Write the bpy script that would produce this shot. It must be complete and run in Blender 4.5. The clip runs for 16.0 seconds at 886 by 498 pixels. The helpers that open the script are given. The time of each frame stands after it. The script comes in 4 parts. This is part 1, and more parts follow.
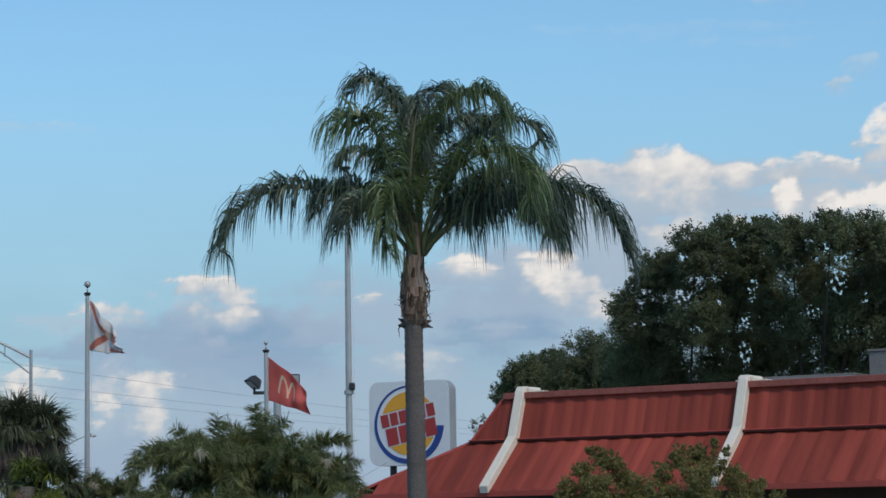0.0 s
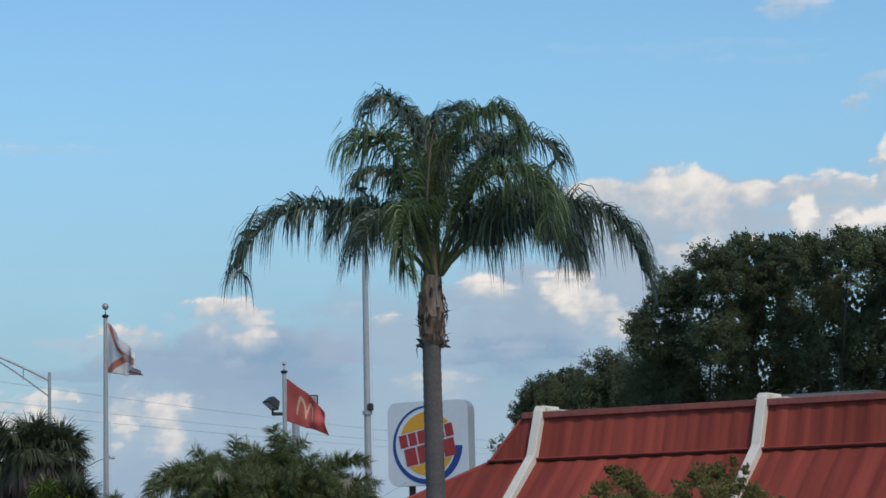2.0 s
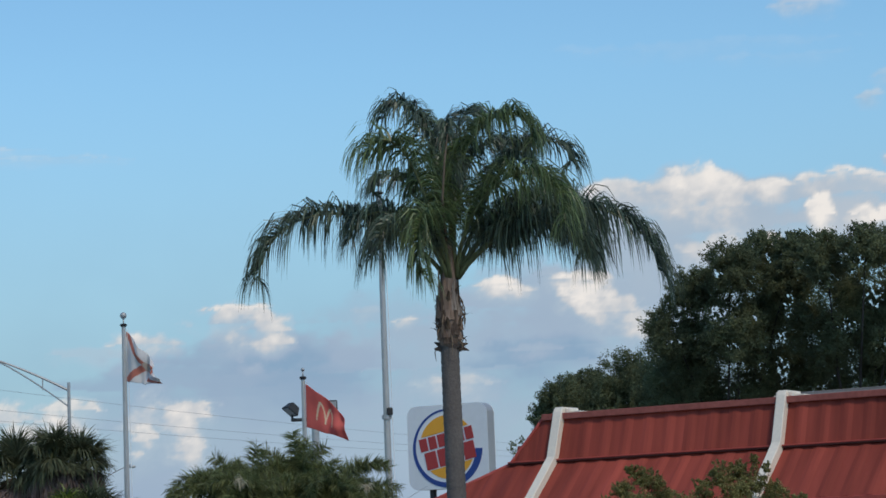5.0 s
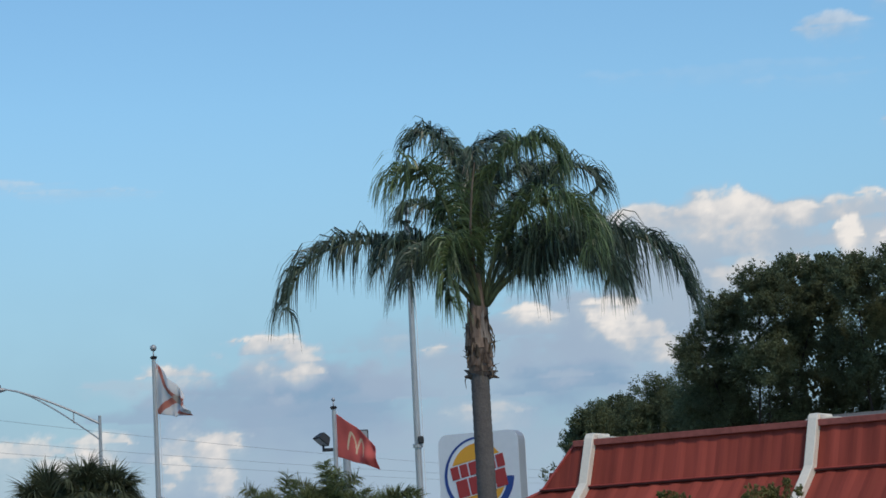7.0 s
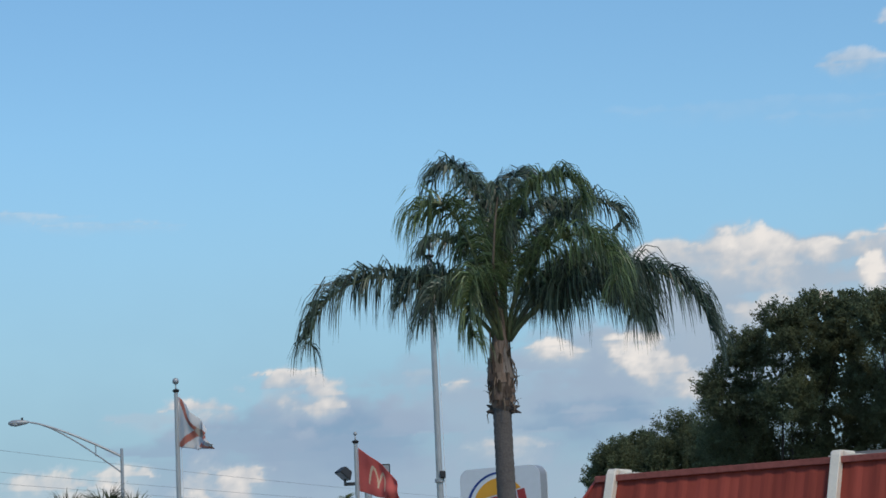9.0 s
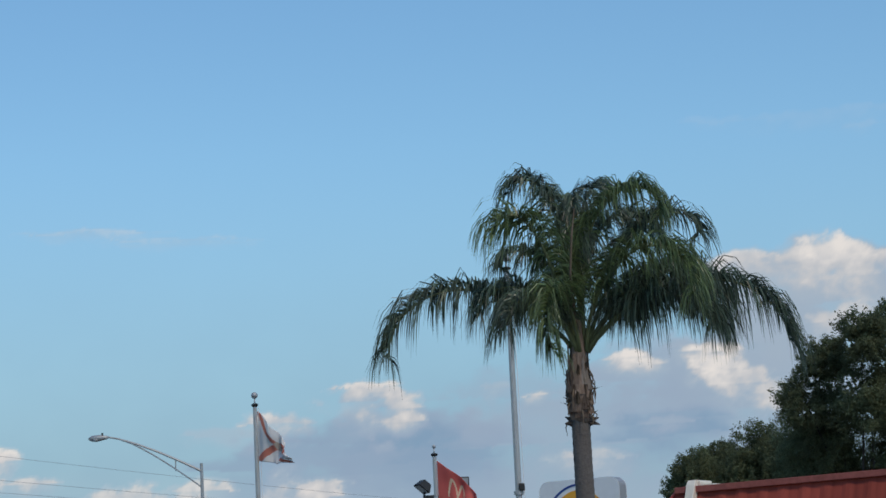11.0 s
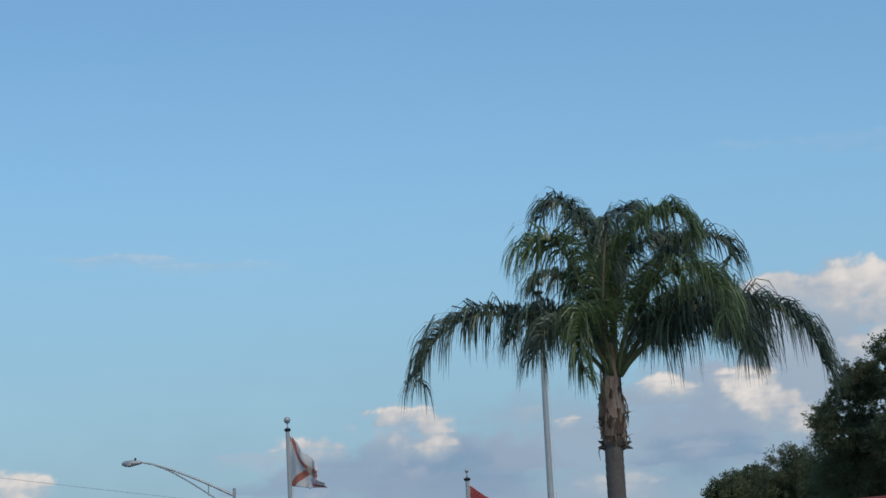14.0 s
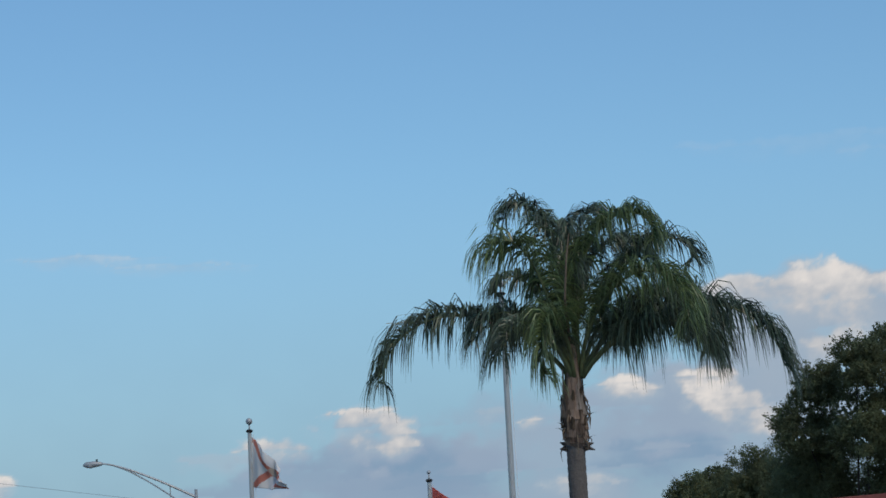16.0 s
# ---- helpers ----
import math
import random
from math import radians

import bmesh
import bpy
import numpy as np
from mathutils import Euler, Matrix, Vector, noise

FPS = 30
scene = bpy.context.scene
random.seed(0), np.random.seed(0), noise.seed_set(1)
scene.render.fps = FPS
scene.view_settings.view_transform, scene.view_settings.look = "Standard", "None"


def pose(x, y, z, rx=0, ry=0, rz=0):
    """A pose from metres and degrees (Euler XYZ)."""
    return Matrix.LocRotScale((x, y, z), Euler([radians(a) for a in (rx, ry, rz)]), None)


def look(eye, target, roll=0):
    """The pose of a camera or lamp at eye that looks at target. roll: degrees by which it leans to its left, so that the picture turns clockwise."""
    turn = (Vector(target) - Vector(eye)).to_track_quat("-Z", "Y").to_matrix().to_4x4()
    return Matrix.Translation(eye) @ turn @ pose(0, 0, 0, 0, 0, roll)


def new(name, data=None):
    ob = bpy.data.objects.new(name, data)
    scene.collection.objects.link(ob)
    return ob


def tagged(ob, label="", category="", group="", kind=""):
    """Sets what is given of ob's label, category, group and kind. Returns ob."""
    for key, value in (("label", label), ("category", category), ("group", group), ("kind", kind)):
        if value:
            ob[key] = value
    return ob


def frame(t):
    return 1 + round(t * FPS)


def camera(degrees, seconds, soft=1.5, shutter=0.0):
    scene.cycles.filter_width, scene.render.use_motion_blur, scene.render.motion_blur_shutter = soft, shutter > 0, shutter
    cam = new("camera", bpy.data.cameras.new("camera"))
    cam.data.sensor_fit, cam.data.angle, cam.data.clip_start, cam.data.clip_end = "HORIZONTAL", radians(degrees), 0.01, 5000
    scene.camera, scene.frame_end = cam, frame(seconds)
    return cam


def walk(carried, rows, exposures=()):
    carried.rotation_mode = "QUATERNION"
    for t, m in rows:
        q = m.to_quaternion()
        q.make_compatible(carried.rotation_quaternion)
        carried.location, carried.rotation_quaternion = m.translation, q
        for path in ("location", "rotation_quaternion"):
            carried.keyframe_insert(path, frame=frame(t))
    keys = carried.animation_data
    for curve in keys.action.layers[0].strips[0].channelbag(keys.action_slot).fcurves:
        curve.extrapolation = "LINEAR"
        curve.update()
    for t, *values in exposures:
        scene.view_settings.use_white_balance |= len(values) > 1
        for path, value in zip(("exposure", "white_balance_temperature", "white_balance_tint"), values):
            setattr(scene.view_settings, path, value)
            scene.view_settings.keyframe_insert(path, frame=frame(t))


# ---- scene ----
# ---- the camera and its way: it stands on one spot and turns ----
EYE = (0.0, 0.0, 1.6)
cam = camera(20.0, 16.0, soft=1.6)
walk(cam, [
    (0.0, pose(*EYE, 96.786, 0.864, 0.103)),
    (0.5, pose(*EYE, 97.372, 1.298, 0.344)),
    (1.0, pose(*EYE, 97.227, 1.149, 0.437)),
    (1.5, pose(*EYE, 97.237, 0.857, 0.921)),
    (2.0, pose(*EYE, 97.246, 1.213, 0.545)),
    (2.5, pose(*EYE, 97.295, 1.860, 0.494)),
    (3.0, pose(*EYE, 97.309, 2.011, 0.543)),
    (3.5, pose(*EYE, 97.262, 2.264, 0.488)),
    (4.0, pose(*EYE, 97.290, 1.935, 0.771)),
    (6.3, pose(*EYE, 97.545, 2.816, 1.752)),
    (6.5, pose(*EYE, 97.670, 2.942, 1.768)),
    (7.0, pose(*EYE, 98.006, 2.940, 1.806)),
    (7.5, pose(*EYE, 98.332, 2.440, 1.789)),
    (8.0, pose(*EYE, 98.500, 2.435, 2.017)),
    (10.3, pose(*EYE, 99.099, 3.094, 3.114)),
    (10.5, pose(*EYE, 99.081, 2.974, 3.554)),
    (11.0, pose(*EYE, 99.188, 2.857, 4.100)),
    (11.5, pose(*EYE, 99.268, 3.677, 4.956)),
    (12.0, pose(*EYE, 99.319, 3.814, 5.205)),
    (12.5, pose(*EYE, 99.567, 3.597, 5.157)),
    (13.0, pose(*EYE, 99.653, 3.286, 4.962)),
    (13.5, pose(*EYE, 99.755, 3.211, 4.993)),
    (14.0, pose(*EYE, 99.780, 2.924, 4.855)),
    (14.5, pose(*EYE, 99.769, 3.461, 4.504)),
    (15.0, pose(*EYE, 99.728, 3.820, 4.244)),
    (15.5, pose(*EYE, 99.715, 3.481, 3.935)),
    (16.0, pose(*EYE, 99.764, 2.984, 3.994)),
], exposures=[(0.0, 0.0, 6500, 4), (8.0, 0.0, 6500, 4), (11.5, -0.17, 6500, 5), (16.0, -0.20, 6500, 5)])

# ---- light: soft sun behind the right shoulder, clear sky with cumulus ----
SUN_AZ, SUN_EL = 148.0, 50.0  # degrees clockwise from straight ahead, above the horizon
world = bpy.data.worlds.new("sky")
scene.world = world
world.use_nodes = True
wn, wl = world.node_tree.nodes, world.node_tree.links
sky = wn.new("ShaderNodeTexSky")
sky.sky_type = "NISHITA"
sky.sun_disc = False
sky.sun_elevation, sky.sun_rotation = radians(SUN_EL), radians(SUN_AZ)
sky.air_density, sky.dust_density, sky.ozone_density = 1.2, 0.0, 8.0
wn["Background"].inputs["Strength"].default_value = 0.118
tone = wn.new("ShaderNodeVectorMath")
tone.operation = "MULTIPLY"
tone.inputs[1].default_value = (0.918, 1.0, 1.03)
wl.new(sky.outputs["Color"], tone.inputs[0])
# a gentler change from the horizon upwards
where, flat, even = wn.new("ShaderNodeTexCoord"), wn.new("ShaderNodeVectorMath"), wn.new("ShaderNodeVectorMath")
flat.operation, even.operation = "MULTIPLY", "NORMALIZE"
flat.inputs[1].default_value = (1.0, 1.0, 0.78)
wl.new(where.outputs["Generated"], flat.inputs[0])
wl.new(flat.outputs[0], even.inputs[0])
wl.new(even.outputs[0], sky.inputs["Vector"])
wl.new(tone.outputs[0], wn["Background"].inputs["Color"])

sun = new("sun", bpy.data.lights.new("sun", "SUN"))
sun.data.energy, sun.data.angle, sun.data.color = 1.8, radians(11), (1.0, 0.86, 0.70)
sa, se = radians(SUN_AZ), radians(SUN_EL)
sun.matrix_world = look((60 * math.sin(sa), 60 * math.cos(sa), 40), (60 * math.sin(sa) - math.sin(sa) * math.cos(se), 60 * math.cos(sa) - math.cos(sa) * math.cos(se), 40 - math.sin(se)))


# ---- materials ----
def material(name, color, rough=0.7, metal=0.0, vary=0.12, grain=30.0, coarse=1.2, bump=0.0, spread=0.0, through_light=0.0, island=False, stretch=None, shine=0.5):
    """Principled surface with fine grain and broad stains; spread: difference from piece to piece."""
    m = bpy.data.materials.new(name)
    m.use_nodes = True
    n, l = m.node_tree.nodes, m.node_tree.links
    b = n["Principled BSDF"]
    b.inputs["Roughness"].default_value, b.inputs["Metallic"].default_value = rough, metal
    b.inputs["Specular IOR Level"].default_value = shine
    co = n.new("ShaderNodeTexCoord")
    fine, wide = n.new("ShaderNodeTexNoise"), n.new("ShaderNodeTexNoise")
    fine.inputs["Scale"].default_value, wide.inputs["Scale"].default_value = grain, coarse
    fine.inputs["Detail"].default_value, wide.inputs["Detail"].default_value = 4, 5
    where = co.outputs["Object"]
    if stretch:
        mp = n.new("ShaderNodeMapping")
        mp.inputs["Scale"].default_value = stretch
        l.new(where, mp.inputs["Vector"])
        where = mp.outputs["Vector"]
    for t in (fine, wide):
        l.new(where, t.inputs["Vector"])
    add = n.new("ShaderNodeMath")
    add.operation = "ADD"
    l.new(fine.outputs["Fac"], add.inputs[0])
    l.new(wide.outputs["Fac"], add.inputs[1])
    span = n.new("ShaderNodeMapRange")
    span.inputs["From Min"].default_value, span.inputs["From Max"].default_value = 0.6, 1.4
    span.inputs["To Min"].default_value, span.inputs["To Max"].default_value = 1 - vary, 1 + vary
    l.new(add.outputs[0], span.inputs["Value"])
    value = span.outputs["Result"]
    if spread:
        if island:
            pick = n.new("ShaderNodeNewGeometry").outputs["Random Per Island"]
        else:
            pick = n.new("ShaderNodeObjectInfo").outputs["Random"]
        s2 = n.new("ShaderNodeMapRange")
        s2.inputs["To Min"].default_value, s2.inputs["To Max"].default_value = 1 - spread, 1 + spread
        l.new(pick, s2.inputs["Value"])
        mul = n.new("ShaderNodeMath")
        mul.operation = "MULTIPLY"
        l.new(value, mul.inputs[0])
        l.new(s2.outputs["Result"], mul.inputs[1])
        value = mul.outputs[0]
    tint = n.new("ShaderNodeVectorMath")
    tint.operation = "SCALE"
    tint.inputs[0].default_value = color
    l.new(value, tint.inputs["Scale"])
    l.new(tint.outputs[0], b.inputs["Base Color"])
    if bump:
        bp = n.new("ShaderNodeBump")
        bp.inputs["Strength"].default_value, bp.inputs["Distance"].default_value = bump, 0.02
        l.new(fine.outputs["Fac"], bp.inputs["Height"])
        l.new(bp.outputs["Normal"], b.inputs["Normal"])
    if through_light:
        tr = n.new("ShaderNodeBsdfTranslucent")
        l.new(tint.outputs[0], tr.inputs["Color"])
        mix = n.new("ShaderNodeMixShader")
        mix.inputs[0].default_value = through_light
        l.new(b.outputs[0], mix.inputs[1])
        l.new(tr.outputs[0], mix.inputs[2])
        l.new(mix.outputs[0], n["Material Output"].inputs["Surface"])
    return m


M = {
    "asphalt": material("pale_bounce_asphalt", (0.15, 0.145, 0.138), 0.9, vary=0.25, grain=40, coarse=0.2),
    "stucco": material("dark_brown_brickwork", (0.085, 0.06, 0.048), 0.85, vary=0.2, bump=0.2),
    "roof": material("red_painted_metal", (0.280, 0.055, 0.037), 0.7, vary=0.36, grain=3.4, coarse=0.8, spread=0.15, stretch=(1.0, 0.12, 0.10), shine=0.2),
    "roof_trim": material("red_trim_metal", (0.40, 0.065, 0.045), 0.5, vary=0.15, grain=12),
    "ridge_worn": material("worn_pinkish_ridge_metal", (0.31, 0.095, 0.075), 0.7, vary=0.3, grain=9, coarse=2.0, shine=0.3),
    # red darkened to stand for shade, on the soffit and at the kink
    "roof_shade": material("dark_red_shade", (0.07, 0.018, 0.014), 0.8, vary=0.2),
    "beam": material("cream_painted_beam", (0.80, 0.715, 0.595), 0.6, vary=0.09, grain=14, coarse=1.5),
    "flat_roof": material("grey_roofing", (0.21, 0.195, 0.185), 0.9, vary=0.3),
    "galv": material("galvanised_steel", (0.42, 0.42, 0.42), 0.5, 0.4, vary=0.14, grain=8),
    "alu": material("brushed_aluminium_pole", (0.46, 0.45, 0.44), 0.45, 0.35, vary=0.1, grain=6, coarse=0.8),
    "dark_metal": material("dark_bronze_metal", (0.045, 0.043, 0.042), 0.55, 0.3, vary=0.2),
    "glass": material("lamp_glass", (0.35, 0.37, 0.38), 0.15, vary=0.1),
    "sign_face": material("white_acrylic_sign_face", (0.74, 0.75, 0.76), 0.4, vary=0.04, grain=5),
    "sign_case": material("grey_sign_case", (0.42, 0.43, 0.45), 0.5, 0.3, vary=0.1),
    "sign_blue": material("blue_sign_vinyl", (0.018, 0.052, 0.24), 0.4, vary=0.06),
    "sign_red": material("red_sign_vinyl", (0.38, 0.032, 0.03), 0.4, vary=0.06),
    "sign_yellow": material("yellow_sign_vinyl", (0.78, 0.36, 0.025), 0.4, vary=0.06),
    "cloth_white": material("white_flag_cloth", (0.82, 0.79, 0.77), 0.8, vary=0.05, through_light=0.3),
    "cloth_red": material("red_flag_cloth", (0.80, 0.195, 0.165), 0.8, vary=0.08, through_light=0.45),
    "cloth_faded": material("faded_red_flag_cloth", (0.64, 0.23, 0.165), 0.8, vary=0.10, through_light=0.35),
    "cloth_blue": material("blue_flag_cloth", (0.03, 0.04, 0.16), 0.8, vary=0.08, through_light=0.3),
    "cloth_yellow": material("pale_yellow_flag_cloth", (0.86, 0.68, 0.48), 0.8, vary=0.06, through_light=0.35),
    "cloth_green": material("pale_flag_seal", (0.58, 0.50, 0.42), 0.8, vary=0.2, through_light=0.3),
    "rope": material("white_halyard", (0.8, 0.8, 0.8), 0.8),
    "wire": material("weathered_grey_cable", (0.26, 0.27, 0.29), 0.7),
    "palm_trunk": material("grey_palm_bark", (0.12, 0.102, 0.093), 0.9, vary=0.32, grain=26, coarse=2.2, bump=0.6),
    "palm_boot": material("brown_leaf_base_fibre", (0.30, 0.215, 0.168), 0.9, vary=0.6, grain=30, coarse=7, bump=0.6, spread=0.6, stretch=(1.0, 1.0, 0.15)),
    "palm_boot_pale": material("pale_leaf_base", (0.46, 0.385, 0.335), 0.85, vary=0.6, grain=30, coarse=8, bump=0.4, spread=0.3, stretch=(1.0, 1.0, 0.15)),
    "dry_stub": material("dark_dry_stub", (0.085, 0.065, 0.055), 0.95, vary=0.4, grain=20, coarse=5, bump=0.5),
    "rachis": material("olive_frond_stem", (0.13, 0.145, 0.06), 0.6, vary=0.2, grain=12),
    "palm_leaf": material("feather_palm_leaflet", (0.088, 0.121, 0.080), 0.36, vary=0.15, grain=3, spread=0.75, shine=0.5, through_light=0.28, island=True),
    # lighter green copy of the leaflet, for fronds that catch the light
    "palm_leaf_sunlit": material("sunlit_feather_palm_leaflet", (0.152, 0.200, 0.080), 0.34, vary=0.15, grain=3, spread=0.6, shine=0.6, through_light=0.34, island=True),
    "low_palm": material("bright_feather_palm_leaflet", (0.175, 0.195, 0.075), 0.55, vary=0.2, grain=3, spread=0.55, through_light=0.40, island=True),
    "young_palm": material("yellow_green_palm_leaflet", (0.26, 0.29, 0.06), 0.5, vary=0.15, grain=3, spread=0.4, through_light=0.35, island=True),
    "blossom": material("cream_palm_blossom", (0.50, 0.44, 0.32), 0.8, vary=0.2, grain=12, through_light=0.3),
    "fan_leaf": material("fan_palm_leaf", (0.10, 0.112, 0.062), 0.75, vary=0.2, grain=3, spread=0.3, shine=0.25, through_light=0.22, island=True),
    "fan_fresh": material("fresh_fan_palm_leaf", (0.16, 0.20, 0.035), 0.5, vary=0.2, grain=3, spread=0.3, through_light=0.3, island=True),
    "fan_dead": material("dead_fan_palm_leaf", (0.15, 0.105, 0.090), 1.0, vary=0.35, grain=3, spread=0.4, shine=0.1, island=True),
    "dead_leaf": material("dead_palm_leaf", (0.20, 0.145, 0.10), 0.9, vary=0.3, spread=0.4, island=True),
    "oak_leaf": material("dark_tree_leaf", (0.160, 0.182, 0.100), 1.0, vary=0.5, grain=1.1, coarse=0.45, spread=0.18, through_light=0.45, shine=0.15, island=True),
    "shrub_leaf": material("olive_shrub_leaf", (0.245, 0.228, 0.088), 0.8, vary=0.35, grain=1.5, coarse=0.8, spread=0.35, shine=0.2, through_light=0.42, island=True),
    "bark": material("tree_bark", (0.055, 0.05, 0.045), 0.95, vary=0.3, bump=0.5),
}


# ---- building blocks ----
def thing(name, at, label, category, group="", turn=0.0):
    ob = new(name)
    ob.matrix_basis = pose(*at, 0, 0, turn)
    return tagged(ob, label, category, group)


def part(name, bm, mat, parent, label="", kind="", smooth=False):
    me = bpy.data.meshes.new(name)
    bm.to_mesh(me)
    bm.free()
    for m in mat if isinstance(mat, (list, tuple)) else [mat]:
        me.materials.append(m)
    if smooth:
        me.polygons.foreach_set("use_smooth", [True] * len(me.polygons))
    ob = new(name, me)
    ob.parent = parent
    return tagged(ob, label, kind=kind)


def part_np(name, verts, faces, mat, parent, label="", kind="", slots=None, smooth=False):
    me = bpy.data.meshes.new(name)
    me.from_pydata(np.asarray(verts).tolist(), [], np.asarray(faces).tolist())
    for m in mat if isinstance(mat, (list, tuple)) else [mat]:
        me.materials.append(m)
    if slots is not None:
        me.polygons.foreach_set("material_index", np.asarray(slots, np.int32))
    if smooth:
        me.polygons.foreach_set("use_smooth", [True] * len(me.polygons))
    me.update()
    ob = new(name, me)
    ob.parent = parent
    return tagged(ob, label, kind=kind)


def box(bm, size, m=Matrix(), bevel=0.0):
    r = bmesh.ops.create_cube(bm, size=1.0, matrix=m @ Matrix.Diagonal((*size, 1)))
    if bevel:
        edges = list({e for v in r["verts"] for e in v.link_edges})
        bmesh.ops.bevel(bm, geom=edges, offset=bevel, segments=2, affect="EDGES", profile=0.5)
    return bm


def tube(bm, points, radii, sides=10, cap=True):
    """A round tube along points, with a radius at each."""
    rings, pts = [], [Vector(p) for p in points]
    first = (pts[-1] - pts[0]).normalized()
    side = Vector((0, 1, 0)) if abs(first.y) < 0.8 else Vector((1, 0, 0))
    for i, p in enumerate(pts):
        d = (pts[min(i + 1, len(pts) - 1)] - pts[max(i - 1, 0)]).normalized()
        u = side.cross(d).normalized()
        w = d.cross(u)
        rings.append([bm.verts.new(p + (u * math.cos(a) + w * math.sin(a)) * radii[i]) for a in (2 * math.pi * k / sides for k in range(sides))])
    for a, b in zip(rings, rings[1:]):
        for k in range(sides):
            bm.faces.new((a[k], a[(k + 1) % sides], b[(k + 1) % sides], b[k]))
    if cap:
        bm.faces.new(rings[0][::-1])
        bm.faces.new(rings[-1])
    return bm


def pole(z0, z1, r0, r1, n=6, sides=14, x=0.0, y=0.0):
    bm = bmesh.new()
    steps = [i / n for i in range(n + 1)]
    return tube(bm, [(x, y, z0 + (z1 - z0) * s) for s in steps], [r0 + (r1 - r0) * s for s in steps], sides)


def ball(bm, c, r, squash=1.0, seg=14):
    bmesh.ops.create_uvsphere(bm, u_segments=seg, v_segments=seg // 2 + 2, radius=r, matrix=Matrix.Translation(c) @ Matrix.Diagonal((1, 1, squash, 1)))
    return bm


def unit(v):
    return v / np.maximum(np.linalg.norm(v, axis=-1, keepdims=True), 1e-9)


# ---- the setting ----
# ground out of view, its asphalt paled to bounce light up into the foliage
bm = bmesh.new()
bmesh.ops.create_grid(bm, x_segments=40, y_segments=40, size=4500)
ground = part("ground", bm, M["asphalt"], None)
tagged(ground, "wide grey asphalt ground reaching the horizon", "ground", kind="structure")


def sky_backdrop():
    """Far cumulus banks: a patch of a sphere 4 km off. Cover and tone are sums of puffs with ragged rims."""
    a = np.linspace(-19, 14, 660)
    e = np.linspace(-0.5, 18.5, 380)
    az, el = np.meshgrid(a, e)
    jit = np.zeros((4, *az.shape))
    for i in range(az.shape[0]):
        for j in range(az.shape[1]):
            p = Vector((az[i, j] * 0.55, el[i, j] * 0.75, 3.0))
            jit[0, i, j] = noise.fractal(p, 0.8, 2.1, 5)
            jit[1, i, j] = noise.fractal(p + Vector((40, 9, 0)), 0.8, 2.1, 5)
            jit[3, i, j] = noise.fractal(p * 2.6 + Vector((3, 31, 5)), 0.7, 2.1, 5)
            jit[2, i, j] = noise.fractal(p * 0.45 + Vector((7, 70, 0)), 0.9, 2.0, 4)
    wx, wy = az + 0.16 * jit[0], el + 0.12 * jit[1]
    cover, tone = np.zeros_like(az), np.zeros_like(az)
    for group, ragged, soft in ((GREY_BANKS, 0.30, 0.95), (BRIGHT_PUFFS, 0.42, 0.95), (SMALL_PUFFS, 0.42, 0.95)):
        for x, y, rx, ry, amp, light in group:
            dx, dy = (wx - x) / (1.42 * rx), (wy - y) / (1.42 * ry)
            d = np.sqrt(dx * dx + np.where(dy > 0, dy, dy * 0.75) ** 2)
            # rims crisp above and soft below
            h = (1 - d + ragged * (jit[0] * 0.6 + jit[3] * 0.6)) / (soft * np.where(dy > 0.2, 0.42, 1.25))
            h = np.clip(h, 0, 1)
            g = amp * h * h * (3 - 2 * h)
            shade = light + (0.16 * np.clip(dy, -1, 1) + 0.22 * jit[3] - 0.04 if light > 0.6 else 0.05 * jit[2])
            tone = np.where(cover + g > 1e-4, (tone * cover * (1 - g) + shade * g) / np.maximum(cover * (1 - g) + g, 1e-4), tone)
            cover = cover + (1 - cover) * g
    haze = 0.95 * np.clip((11.5 - el) / 9.5, 0, 1) ** 1.2 * (1 + 0.15 * jit[2])
    tone = (tone * cover + (0.20 + 0.17 * np.clip((4.6 - el) / 2.2, 0, 1)) * haze * (1 - cover)) / np.maximum(cover + haze * (1 - cover), 1e-4)
    cover = np.clip(cover + haze * (1 - cover), 0, 1)
    R = 4000.0
    ar, er = np.radians(az), np.radians(el)
    V = np.stack([R * np.sin(ar) * np.cos(er), R * np.cos(ar) * np.cos(er), R * np.sin(er) + 1.6], -1).reshape(-1, 3)
    n, m = az.shape
    idx = np.arange(n * m).reshape(n, m)
    F = np.stack([idx[:-1, :-1], idx[:-1, 1:], idx[1:, 1:], idx[1:, :-1]], -1).reshape(-1, 4)
    mat = bpy.data.materials.new("distant_clouds")
    mat.use_nodes = True
    nd, lk = mat.node_tree.nodes, mat.node_tree.links
    nd.remove(nd["Principled BSDF"])
    c, t = nd.new("ShaderNodeAttribute"), nd.new("ShaderNodeAttribute")
    c.attribute_name, t.attribute_name = "cover", "tone"
    ramp = nd.new("ShaderNodeValToRGB")
    r = ramp.color_ramp
    r.elements[0].position, r.elements[0].color = 0.0, (0.205, 0.305, 0.49, 1)
    r.elements[1].position, r.elements[1].color = 1.0, (0.87, 0.80, 0.785, 1)
    r.elements.new(0.35).color = (0.338, 0.425, 0.575, 1)
    r.elements.new(0.5).color = (0.40, 0.48, 0.605, 1)
    r.elements.new(0.2).color = (0.232, 0.358, 0.529, 1)
    r.elements.new(0.7).color = (0.605, 0.60, 0.645, 1)
    lk.new(t.outputs["Fac"], ramp.inputs["Fac"])
    em, tp, mix = nd.new("ShaderNodeEmission"), nd.new("ShaderNodeBsdfTransparent"), nd.new("ShaderNodeMixShader")
    em.inputs["Strength"].default_value = 1.0
    lk.new(ramp.outputs["Color"], em.inputs["Color"])
    lk.new(c.outputs["Fac"], mix.inputs[0])
